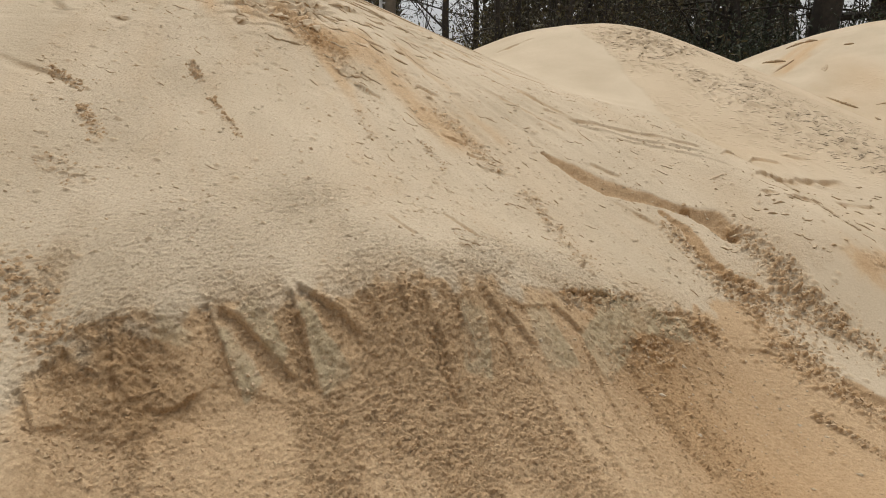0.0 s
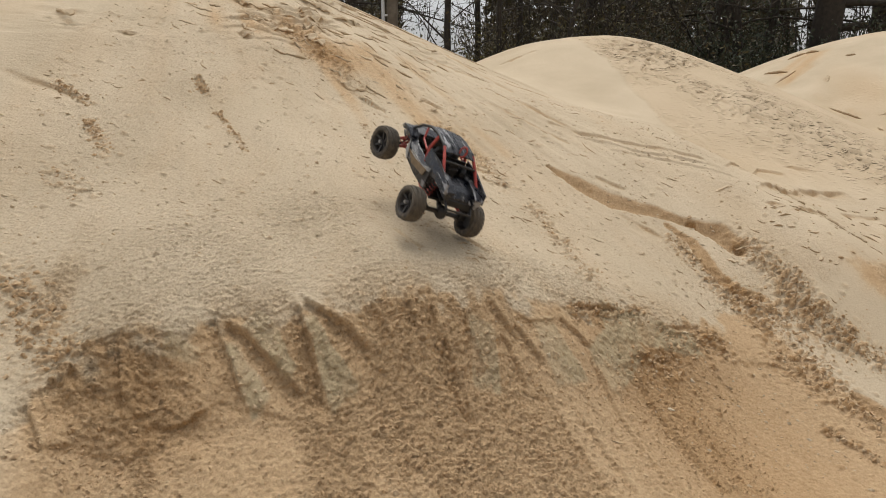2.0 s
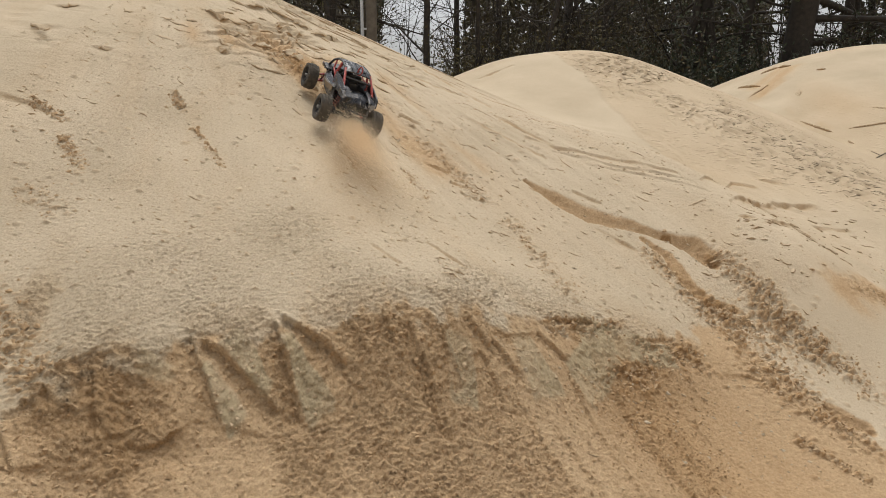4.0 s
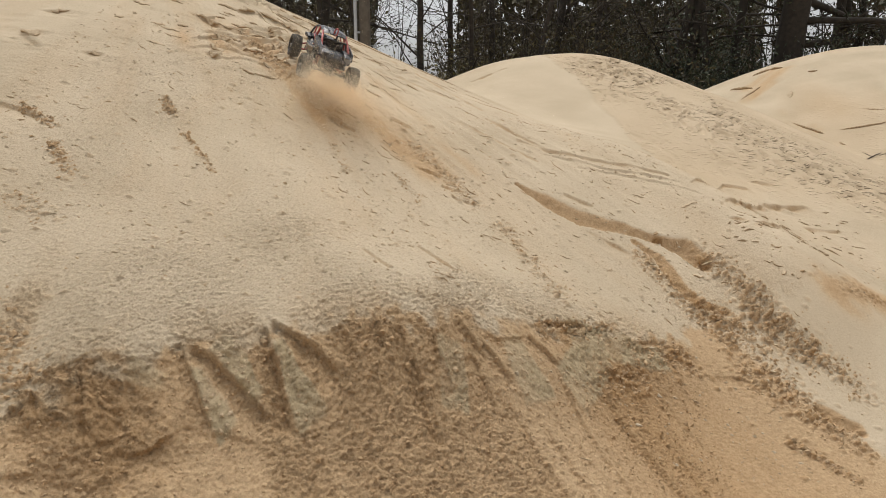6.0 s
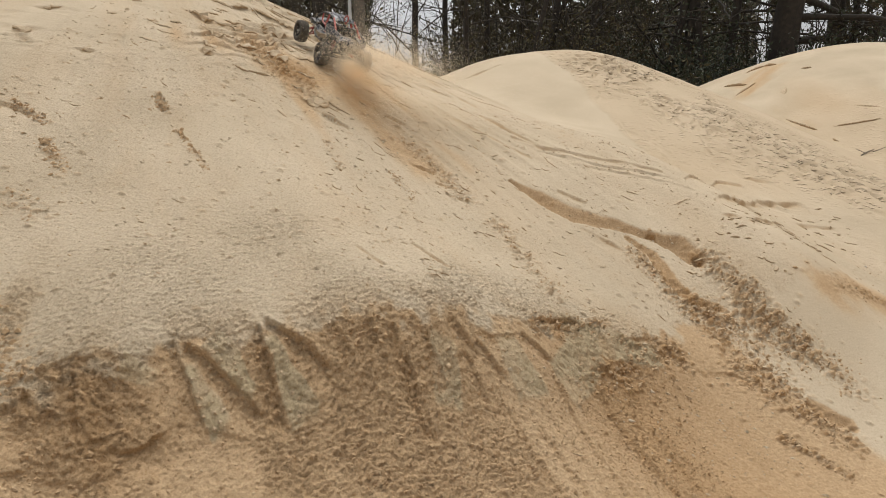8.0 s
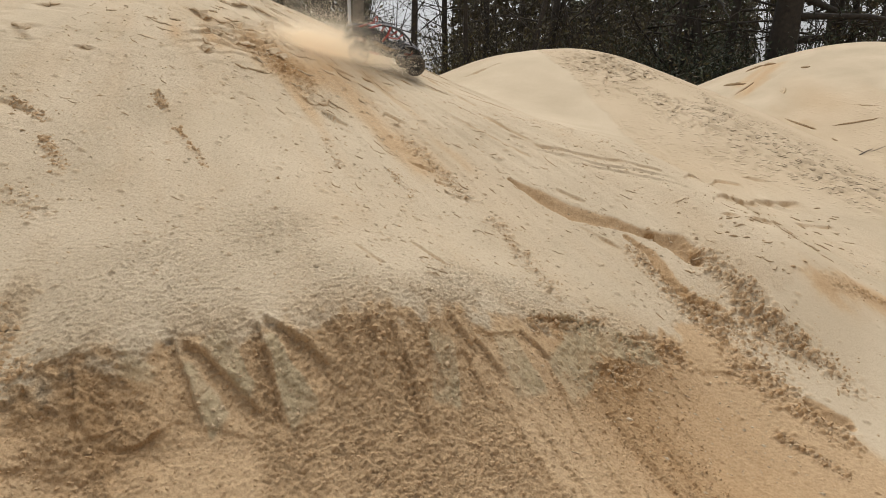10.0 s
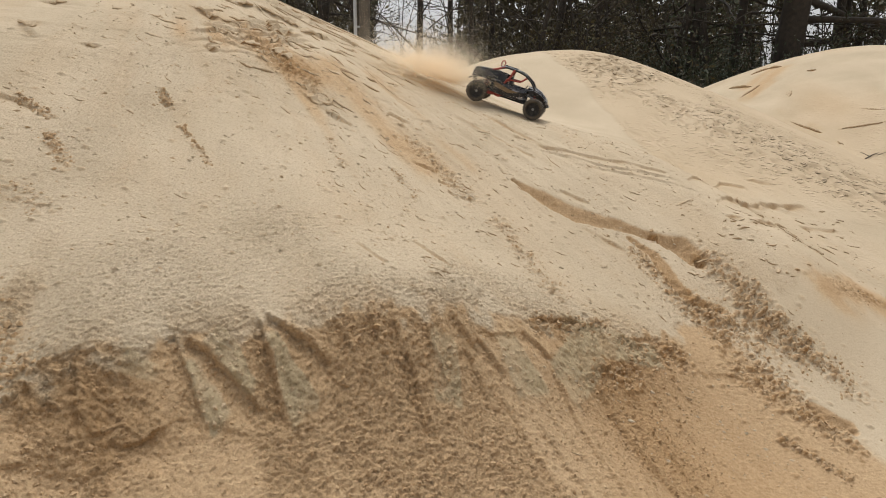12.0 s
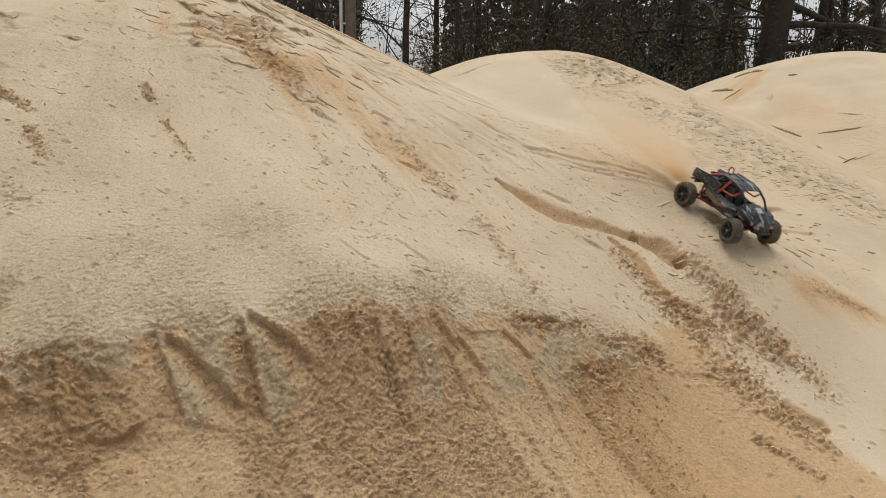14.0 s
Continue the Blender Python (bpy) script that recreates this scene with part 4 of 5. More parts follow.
spots = [(0.2, 19.8, 0), (-2.4, 21.0, 1), (-1.5, 21.5, 1), (0.9, 22, 0), (1.4, 20, 1), (2.3, 21.5, 0), (3.1, 19.2, 1), (3.9, 22, 2), (4.7, 20, 1), (5.4, 21.0, 0), (6.2, 22.5, 1), (7.2, 21, 2), (12.8, 20, 1), (13.6, 21.5, 0), (14.6, 20.5, 2), (-4.4, 20, 0), (-6.5, 21.5, 2), (-9.5, 20, 0), (-13, 22, 2), (17, 21, 0), (20, 22, 2)]
used = set()
for x, y, k in spots:
    m = pose(x, y, 0, 0, 0, rng.uniform(0, 360))
    if k in used:
        copy_thing(bare[k], m)
    else:
        bare[k].matrix_basis = m
        used.add(k)
pine[0].matrix_basis = pose(10.15, 20.0, 0, 0, 0, 40)
pine[1].matrix_basis = pose(8.55, 20.3, 0, 0, 3, 200)
for x, y, t, lean in ((8.95, 20.8, 80, 4), (11.75, 20.2, 150, -2), (7.9, 21.2, 10, 2), (13.9, 22.5, 300, 0), (-3.2, 21.5, 120, 0), (-5.6, 20.4, 260, 1)):
    copy_thing(pine[1], pose(x, y, 0, 0, lean, t))
holly = build_shrub(21, "evergreen_shrub", "dense dark evergreen shrub", 3.4, 2.0, 7500, 0.055, LEAF_DARK)
olive = build_shrub(22, "olive_shrub", "half bare shrub with yellow olive leaves", 3.2, 1.5, 700, 0.05, LEAF_YELLOW)
scrub = build_shrub(23, "brown_scrub", "tangled brown winter scrub", 3.6, 2.0, 4600, 0.05, LEAF_BROWN, 20)
holly.matrix_basis = pose(7.6, 19, 0, 0, 0, 0)
for x, y in ((6.6, 19.3), (8.6, 19.0), (-3.4, 18.8), (-4.8, 18.5), (-6.3, 19.0), (-2.9, 20.0), (5.6, 20.6), (9.6, 18.8), (-8.2, 19.5), (7.1, 20.4), (10.9, 19.0)):
    copy_thing(holly, pose(x, y, rng.uniform(-0.5, 0), 0, 0, rng.uniform(0, 360)))
olive.matrix_basis = pose(-0.95, 18.6, -0.3, 0, 0, 0)
for x, y in ((-0.5, 18.7), (0.35, 19.0), (0.95, 18.9), (1.7, 19.2), (3.3, 19.0), (2.4, 18.8), (4.4, 18.9), (-1.6, 18.4)):
    copy_thing(olive, pose(x, y, rng.uniform(-0.6, 0), 0, 0, rng.uniform(0, 360)))
scrub.matrix_basis = pose(1.7, 20.4, 0, 0, 0, 0)
for x, y in ((2.1, 20.8), (2.7, 19.8), (3.6, 20.6), (4.4, 19.6), (5.2, 19.2), (6.0, 20.2), (12.6, 19.6), (14, 19.8), (15.6, 20.4), (-1.9, 19.6), (7.0, 21.6), (4.9, 21.4), (2.2, 22), (-3.0, 22)):
    copy_thing(scrub, pose(x, y, rng.uniform(-0.5, 0), 0, 0, rng.uniform(0, 360)))


def build_pole():
    post = tagged(new("utility_pole"), "weathered wooden utility pole with pale metal pipe beside it", "pole")
    bm = bmesh.new()
    rod(bm, (0, 0, -0.5), (0, 0, 9), 0.15, 0.11, 20)
    part("post", bm, POLEWOOD, post, "", True)
    bm = bmesh.new()
    rod(bm, (-0.22, -0.05, -0.3), (-0.22, -0.05, 7.5), 0.04, None, 12)
    part("pipe", bm, GALV, post, "pale galvanised pipe")
    for z in (1.5, 3.5, 5.5, 7.0):
        bm = bmesh.new()
        box(bm, -0.14, -0.05, z, 0.17, 0.05, 0.04, 0, 0, 0, 0.008)
        part("bracket", bm, GALV, post)
    post.matrix_basis = pose(-1.27, 17.6, 0)


build_pole()


# ---- the radio controlled buggy: x forwards, y to its left, origin level with the hubs ----
HALF_BASE, HALF_TRACK, WHEEL_R = 0.195, 0.14, 0.068


def build_wheel(parent, x, y):
    out = 1 if y > 0 else -1
    wheel = new("wheel")
    wheel.parent = parent
    wheel.location = (x, y, 0)
    # tyre: a rounded carcass with staggered knobs
    bm = bmesh.new()
    profile = [(0.042, 0.023), (0.049, 0.029), (0.057, 0.029), (0.062, 0.025), (0.065, 0.016), (0.0665, 0.006), (0.0665, -0.006), (0.065, -0.016), (0.062, -0.025), (0.057, -0.029), (0.049, -0.029), (0.042, -0.023)]
    rings = []
    for k in range(40):
        t = math.tau * k / 40
        rings.append([bm.verts.new((r * math.cos(t), w, r * math.sin(t))) for r, w in profile])
    for k in range(40):
        a, b = rings[k], rings[(k + 1) % 40]
        for i in range(len(profile) - 1):
            bm.faces.new((a[i], a[i + 1], b[i + 1], b[i]))
    bmesh.ops.recalc_face_normals(bm, faces=bm.faces[:])
    for k in range(22):
        t = math.tau * k / 22
        for row, w in enumerate((-0.022, -0.008, 0.008, 0.022)):
            u = t + (0.14 if row % 2 else 0)
            r = 0.0660 if abs(w) < 0.02 else 0.0622
            m = Matrix.Rotation(-u, 4, "Y") @ Matrix.Translation((r, w, 0)) @ Matrix.Diagonal((0.0040, 0.011, 0.013, 1))
            bmesh.ops.create_cube(bm, size=1, matrix=m)
    part("tyre", bm, TYRE, wheel, "knobbly black tyre dusted with sand")
    # rim: barrel, dish, six spokes
    bm = bmesh.new()
    for w0, w1, ra, rb in ((-0.028, 0.0, 0.045, 0.038), (0.0, 0.028, 0.038, 0.045)):
        bmesh.ops.create_cone(bm, cap_ends=False, segments=32, radius1=ra, radius2=rb, depth=w1 - w0, matrix=Matrix.Translation((0, (w0 + w1) / 2, 0)) @ pose(0, 0, 0, -90))
    bmesh.ops.create_cone(bm, cap_ends=True, segments=24, radius1=0.039, radius2=0.039, depth=0.004, matrix=Matrix.Translation((0, out * 0.002, 0)) @ pose(0, 0, 0, 90))
    for k in range(6):
        t = math.tau * k / 6
        m = Matrix.Rotation(-t, 4, "Y") @ Matrix.Translation((0.027, out * 0.014, 0)) @ pose(0, 0, 0, 0, 0, out * 14)
        bmesh.ops.create_cube(bm, size=1, matrix=m @ Matrix.Diagonal((0.03, 0.006, 0.009, 1)))
    part("rim", bm, RIM, wheel, "black spoked rim")
    bm = bmesh.new()
    bmesh.ops.create_cone(bm, cap_ends=True, segments=6, radius1=0.009, radius2=0.007, depth=0.014, matrix=Matrix.Translation((0, out * 0.022, 0)) @ pose(0, 0, 0, -90 * out))
    part("hub_nut", bm, STEEL, wheel, "dull steel hub nut")
    return wheel


def shock(parent, a, b):
    a, b = Vector(a), Vector(b)
    bm = bmesh.new()
    rod(bm, a, a.lerp(b, 0.55), 0.008, None, 10)
    rod(bm, a.lerp(b, 0.5), b, 0.0035, None, 6)
    damper = part("shock_absorber", bm, BLACK, parent)
    bm = bmesh.new()
    d = (b - a)
    q = d.to_track_quat("Z", "Y").to_matrix()
    turns, steps = 7, 70
    pts = [a + d * (0.2 + 0.72 * k / steps) + q @ Vector((0.0115 * math.cos(math.tau * turns * k / steps), 0.0115 * math.sin(math.tau * turns * k / steps), 0)) for k in range(steps + 1)]
    for p, r in zip(pts, pts[1:]):
        rod(bm, p, r, 0.0017, None, 4)
    part("spring", bm, RED, damper, "red coil spring")


def build_car():
    car = tagged(new("toy_buggy"), "black radio controlled buggy with red roll cage, throwing up sand", "toy car")
    # chassis plate and side rails
    bm = bmesh.new()
    slab(bm, [(-0.15, -0.055, 0.012), (0.16, -0.05, 0.012), (0.235, -0.03, 0.03), (0.235, 0.03, 0.03), (0.16, 0.05, 0.012), (-0.15, 0.055, 0.012)], 0.01, 0.002)
    part("chassis", bm, BLACK, car)
    for s in (-1, 1):
        # lower side pod, then door skin with its tan flash
        bm = bmesh.new()
        loft(bm, [[(x, s * y0, z0), (x, s * y1, z1), (x, s * y2, z2), (x, s * y3, z3)] for x, y0, z0, y1, z1, y2, z2, y3, z3 in (
            (-0.125, 0.05, 0.016, 0.088, 0.022, 0.098, 0.10, 0.076, 0.128),
            (-0.03, 0.05, 0.014, 0.098, 0.02, 0.106, 0.072, 0.084, 0.102),
            (0.075, 0.05, 0.014, 0.094, 0.02, 0.103, 0.072, 0.08, 0.098),
            (0.125, 0.045, 0.016, 0.078, 0.03, 0.088, 0.08, 0.066, 0.10))])
        bmesh.ops.bevel(bm, geom=bm.edges[:], offset=0.003, segments=2, profile=0.6, affect="EDGES", clamp_overlap=True)
        pod = part("side_panel", bm, PAINT, car, "black side panel with worn tan flash")
        bm = bmesh.new()
        slab(bm, [(-0.10, s * 0.1035, 0.062), (0.0, s * 0.1075, 0.045), (0.07, s * 0.106, 0.066), (0.0, s * 0.108, 0.070), (-0.105, s * 0.102, 0.092)], s * 0.0025)
        part("flash", bm, TAN, pod, "tan painted flash, scuffed")
        if s > 0:
            # worn pale paint on the left door and along its belt
            bm = bmesh.new()
            slab(bm, [(0.045, 0.1065, 0.026), (0.112, 0.0905, 0.034), (0.120, 0.0915, 0.080), (0.085, 0.103, 0.074), (0.06, 0.1055, 0.05)], 0.002)
            part("door_graphic", bm, SILVER, pod, "scuffed pale grey door paint")
            bm = bmesh.new()
            slab(bm, [(-0.118, 0.0985, 0.112), (-0.06, 0.1045, 0.085), (0.05, 0.1065, 0.076), (0.05, 0.1065, 0.067), (-0.06, 0.1050, 0.072), (-0.118, 0.0995, 0.094)], 0.002)
            part("belt_stripe", bm, SILVER, pod, "scratched pale belt stripe")
            bm = bmesh.new()
            slab(bm, [(-0.06, 0.0930, 0.118), (-0.05, 0.0895, 0.142), (-0.10, 0.0895, 0.150), (-0.135, 0.0920, 0.130)], 0.002)
            part("quarter_graphic", bm, SILVER, pod, "pale flecked paint")
        # front wing over the wheel
        bm = bmesh.new()
        loft(bm, [[(x, s * a, z), (x, s * b, z - 0.004), (x, s * b, z - 0.014), (x, s * a, z - 0.012)] for x, a, b, z in (
            (0.115, 0.05, 0.098, 0.104), (0.16, 0.045, 0.106, 0.112), (0.205, 0.04, 0.102, 0.102), (0.245, 0.032, 0.084, 0.076))])
        part("front_wing", bm, PAINT, car)
        # rear haunch over the wheel
        bm = bmesh.new()
        loft(bm, [[(x, s * 0.045, z + 0.004), (x, s * b, z), (x, s * b, z - 0.03), (x, s * 0.06, z - 0.045)] for x, b, z in (
            (-0.115, 0.092, 0.115), (-0.17, 0.10, 0.132), (-0.225, 0.096, 0.130), (-0.262, 0.084, 0.118))])
        bmesh.ops.bevel(bm, geom=bm.edges[:], offset=0.003, segments=2, profile=0.6, affect="EDGES", clamp_overlap=True)
        part("rear_wing", bm, PAINT, car, "black rear wing with grey streaks")
        # bodywork between cage and tail
        bm = bmesh.new()
        slab(bm, [(-0.045, s * 0.092, 0.10), (-0.035, s * 0.086, 0.150), (-0.13, s * 0.086, 0.158), (-0.25, s * 0.084, 0.145), (-0.262, s * 0.086, 0.105), (-0.17, s * 0.094, 0.115)], s * 0.006, 0.0015)
        part("quarter_panel", bm, PAINT, car)
        # lamps
        bm = bmesh.new()
        box(bm, 0.252, s * 0.052, 0.058, 0.010, 0.034, 0.016, 0, -20, -s * 20, 0.003)
        part("headlight", bm, LENS, car, "clear headlight")
        # seats
        bm = bmesh.new()
        box(bm, 0.035, s * 0.036, 0.05, 0.06, 0.05, 0.022, 0, -6, 0, 0.008)
        box(bm, 0.0, s * 0.036, 0.094, 0.02, 0.05, 0.085, 0, -14, 0, 0.009)
        box(bm, -0.012, s * 0.036, 0.142, 0.018, 0.034, 0.026, 0, -14, 0, 0.007)
        part("seat", bm, SEAT, car, "grey and black moulded seat")
        # cage tubes, one part for each bent tube
        bm = bmesh.new()
        bar(bm, [(0.165, s * 0.078, 0.108), (0.128, s * 0.073, 0.152), (0.076, s * 0.068, 0.182), (0.02, s * 0.067, 0.193), (-0.06, s * 0.068, 0.194), (-0.088, s * 0.071, 0.182)], 0.006)
        part("cage_rail", bm, BLACK, car, "black roof rail")
        bm = bmesh.new()
        bar(bm, [(-0.005, s * 0.070, 0.193), (-0.018, s * 0.086, 0.14), (-0.045, s * 0.088, 0.095)], 0.007)
        part("cage_pillar", bm, RED, car, "red cage pillar")
        bm = bmesh.new()
        bar(bm, [(-0.070, s * 0.068, 0.192), (-0.125, s * 0.074, 0.165), (-0.190, s * 0.080, 0.126)], 0.0065)
        part("cage_brace", bm, RED, car, "red rear cage brace")
        bm = bmesh.new()
        bar(bm, [(0.085, s * 0.072, 0.168), (0.055, s * 0.082, 0.132), (-0.012, s * 0.089, 0.128)], 0.0045)
        part("door_bar", bm, RED, car, "red door bar")
        # front arms
        bm = bmesh.new()
        for dx in (-0.022, 0.022):
            rod(bm, (0.185 + dx, s * 0.03, 0.022), (0.195, s * 0.112, -0.014), 0.0055)
        box(bm, 0.192, s * 0.075, 0.004, 0.026, 0.05, 0.006, s * -26, 0, 0, 0.002)
        part("lower_arm", bm, RED, car, "red front suspension arm")
        bm = bmesh.new()
        for dx in (-0.014, 0.014):
            rod(bm, (0.185 + dx, s * 0.035, 0.055), (0.195, s * 0.112, 0.022), 0.004)
        part("upper_arm", bm, RED, car, "red front suspension arm")
        bm = bmesh.new()
        box(bm, 0.195, s * 0.114, 0.003, 0.02, 0.012, 0.046, 0, 0, 0, 0.003)
        part("knuckle", bm, BLACK, car)
        shock(car, (0.165, s * 0.045, 0.105), (0.188, s * 0.085, 0.002))
        # trailing arms
        bm = bmesh.new()
        bar(bm, [(-0.02, s * 0.05, 0.02), (-0.11, s * 0.075, 0.008), (-0.19, s * 0.09, -0.004)], 0.0065)
        box(bm, -0.09, s * 0.07, 0.010, 0.09, 0.010, 0.018, 0, 4, s * -12, 0.003)
        part("trailing_arm", bm, RED, car, "red rear trailing arm")
        bm = bmesh.new()
        rod(bm, (-0.06, s * 0.03, 0.05), (-0.185, s * 0.022, 0.026), 0.0045)
        part("link", bm, BLACK, car)
        shock(car, (-0.165, s * 0.055, 0.135), (-0.155, s * 0.084, 0.006))
    # live rear axle with its gear casing
    bm = bmesh.new()
    rod(bm, (-HALF_BASE, -0.112, 0), (-HALF_BASE, 0.112, 0), 0.0095, None, 12)
    bmesh.ops.create_uvsphere(bm, u_segments=14, v_segments=10, radius=0.028, matrix=Matrix.Translation((-HALF_BASE, 0.0, 0)) @ Matrix.Diagonal((1, 0.85, 1, 1)))
    rod(bm, (-0.17, 0, 0.005), (-0.125, 0, 0.02), 0.013, 0.008, 10)
    for s in (-1, 1):
        box(bm, -HALF_BASE, s * 0.085, 0.006, 0.03, 0.016, 0.03, 0, 0, 0, 0.004)
    axle = part("rear_axle", bm, BLACK, car, "black rear axle tube with gear casing")
    # bonnet and nose
    bm = bmesh.new()
    loft(bm, [[(x, -w, z0), (x, -w * 0.92, z1), (x, -w * 0.45, z1 + 0.010), (x, w * 0.45, z1 + 0.010), (x, w * 0.92, z1), (x, w, z0)] for x, w, z0, z1 in (
        (0.115, 0.078, 0.06, 0.112), (0.165, 0.073, 0.055, 0.115), (0.205, 0.064, 0.046, 0.103), (0.245, 0.054, 0.036, 0.076), (0.265, 0.045, 0.036, 0.052))])
    bmesh.ops.bevel(bm, geom=bm.edges[:], offset=0.004, segments=2, profile=0.6, affect="EDGES", clamp_overlap=True)
    hood = part("bonnet", bm, PAINT, car, "black bonnet with grey streaks")
    bm = bmesh.new()
    slab(bm, [(0.168, -0.022, 0.1262), (0.203, -0.018, 0.1152), (0.203, 0.018, 0.1152), (0.168, 0.022, 0.1262)], 0.003)
    part("grille", bm, SILVER, hood, "grey bonnet vent")
    # dash, steering wheel, bulkhead
    bm = bmesh.new()
    box(bm, 0.128, 0, 0.098, 0.03, 0.14, 0.035, 0, 12, 0, 0.006)
    part("dashboard", bm, BLACK, car)
    bm = bmesh.new()
    for k in range(18):
        t0, t1 = math.tau * k / 18, math.tau * (k + 1) / 18
        f = [Vector((0.096 + 0.006 * math.sin(t), 0.036 + 0.019 * math.cos(t), 0.104 + 0.018 * math.sin(t))) for t in (t0, t1)]
        rod(bm, f[0], f[1], 0.0025, None, 6)
    part("steering_wheel", bm, BLACK, car)
    bm = bmesh.new()
    slab(bm, [(-0.04, -0.075, 0.03), (-0.04, 0.075, 0.03), (-0.052, 0.072, 0.15), (-0.052, -0.072, 0.15)], 0.006)
    part("bulkhead", bm, BLACK, car)
    # roof: a dished panel with raised ribs
    bm = bmesh.new()
    loft(bm, [[(x, -w, z), (x, -w * 0.6, z + 0.007), (x, w * 0.6, z + 0.007), (x, w, z), (x, w * 0.6, z + 0.001), (x, -w * 0.6, z + 0.001)] for x, w, z in (
        (0.086, 0.066, 0.180), (0.045, 0.072, 0.191), (-0.015, 0.073, 0.196), (-0.06, 0.073, 0.196), (-0.098, 0.069, 0.186))])
    bmesh.ops.bevel(bm, geom=bm.edges[:], offset=0.002, segments=2, profile=0.6, affect="EDGES", clamp_overlap=True)
    roof = part("roof", bm, PAINT, car, "black roof panel with white flecks")
    for y in (-0.035, 0.0, 0.035):
        bm = bmesh.new()
        box(bm, -0.035, y, 0.2035, 0.09, 0.007, 0.004, 0, 0, 0, 0.0015)
        part("rib", bm, PAINT, roof)
    # cross tubes of the cage
    for x, z, y, name in ((0.076, 0.182, 0.068, "cage_hoop"), (-0.06, 0.194, 0.068, "cage_hoop"), (-0.125, 0.165, 0.074, "cage_hoop")):
        bm = bmesh.new()
        rod(bm, (x, -y, z), (x, y, z), 0.0055)
        part(name, bm, BLACK, car)
    # engine behind the seats, under the open cage
    bm = bmesh.new()
    box(bm, -0.075, 0, 0.105, 0.05, 0.10, 0.06, 0, 8, 0, 0.006)
    box(bm, -0.105, 0.02, 0.128, 0.05, 0.05, 0.035, 0, -6, 10, 0.006)
    rod(bm, (-0.09, -0.05, 0.14), (-0.13, -0.03, 0.132), 0.014, 0.011, 12)
    for k in range(4):
        box(bm, -0.092 - 0.009 * k, 0.02, 0.150, 0.003, 0.046, 0.014, 0, -6, 10)
    part("engine", bm, BLACK, car, "dark motor block with cooling fins")
    # rear deck: a dished bed that rolls over at the tail
    bm = bmesh.new()
    loft(bm, [[(x, -w, z), (x, -w * 0.82, z - 0.012), (x, 0, z - 0.016 + lift), (x, w * 0.82, z - 0.012), (x, w, z), (x, w * 0.9, z - 0.034), (x, -w * 0.9, z - 0.034)] for x, w, z, lift in (
        (-0.105, 0.080, 0.122, 0.0), (-0.150, 0.084, 0.130, 0.004), (-0.195, 0.084, 0.130, 0.010), (-0.230, 0.080, 0.122, 0.012), (-0.252, 0.070, 0.104, 0.010))])
    bmesh.ops.bevel(bm, geom=bm.edges[:], offset=0.003, segments=2, profile=0.6, affect="EDGES", clamp_overlap=True)
    part("rear_deck", bm, PAINT, car, "gloss black dished rear deck")
    bm = bmesh.new()
    slab(bm, [(-0.240, -0.062, 0.055), (-0.240, 0.062, 0.055), (-0.252, 0.066, 0.088), (-0.252, -0.066, 0.088)], 0.006, 0.001)
    part("tail_panel", bm, BLACK, car)
    # bumpers
    bm = bmesh.new()
    bar(bm, [(0.235, -0.045, 0.022), (0.275, -0.04, 0.032), (0.275, 0.04, 0.032), (0.235, 0.045, 0.022)], 0.005)
    bar(bm, [(0.262, -0.03, 0.05), (0.278, -0.026, 0.033), (0.278, 0.026, 0.033), (0.262, 0.03, 0.05)], 0.004)
    part("front_bumper", bm, BLACK, car)
    bm = bmesh.new()
    bar(bm, [(-0.255, -0.06, 0.075), (-0.282, -0.055, 0.06), (-0.282, 0.055, 0.06), (-0.255, 0.06, 0.075)], 0.005)
    part("rear_bumper", bm, BLACK, car)
    # pull loop on the back of the roof
    bm = bmesh.new()
    ring = [Vector((-0.095 + 0.002 * math.sin(t), 0.015 * math.cos(t) * 0.9, 0.208 + 0.021 * math.sin(t))) for t in [math.tau * k / 20 for k in range(21)]]
    for a, b in zip(ring, ring[1:]):
        rod(bm, Matrix.Rotation(radians(-60), 3, "Z") @ (a - Vector((-0.095, 0, 0))) + Vector((-0.095, 0, 0)), Matrix.Rotation(radians(-60), 3, "Z") @ (b - Vector((-0.095, 0, 0))) + Vector((-0.095, 0, 0)), 0.0038, None, 6)
    part("pull_loop", bm, RED, car, "dark red pull loop")
    wheels = [build_wheel(car, x, y) for x in (HALF_BASE, -HALF_BASE) for y in (HALF_TRACK, -HALF_TRACK)]
    return car, wheels, axle


car, wheels, axle = build_car()


# ---- a bare branch and a pebble on the sand ----
def build_branch():
    rng = random.Random(9)
    bough = tagged(new("fallen_branch"), "thin bare dark branch lying on the sand", "branch")
    for name, a, b, r in (("stem", (0, 0, 0), (0.55, 0.08, 0.10), 0.007), ("twig", (0.2, 0.03, 0.035), (0.42, -0.05, 0.12), 0.004), ("twig", (0.3, 0.045, 0.05), (0.5, 0.16, 0.03), 0.004), ("twig", (0.1, 0.015, 0.02), (0.02, 0.12, 0.06), 0.004)):
        v, f = [], []
        p, q, _ = stem(rng, a, Vector(b) - Vector(a), (Vector(b) - Vector(a)).length, r, 0.002, 0.12, 7)
        limb(v, f, p, q, 6)
        mesh_of(name, v, f, BARK, bough)
    bough.matrix_basis = pose(5.394, 8.226, 0.975, 0, 0, 15)


build_branch()


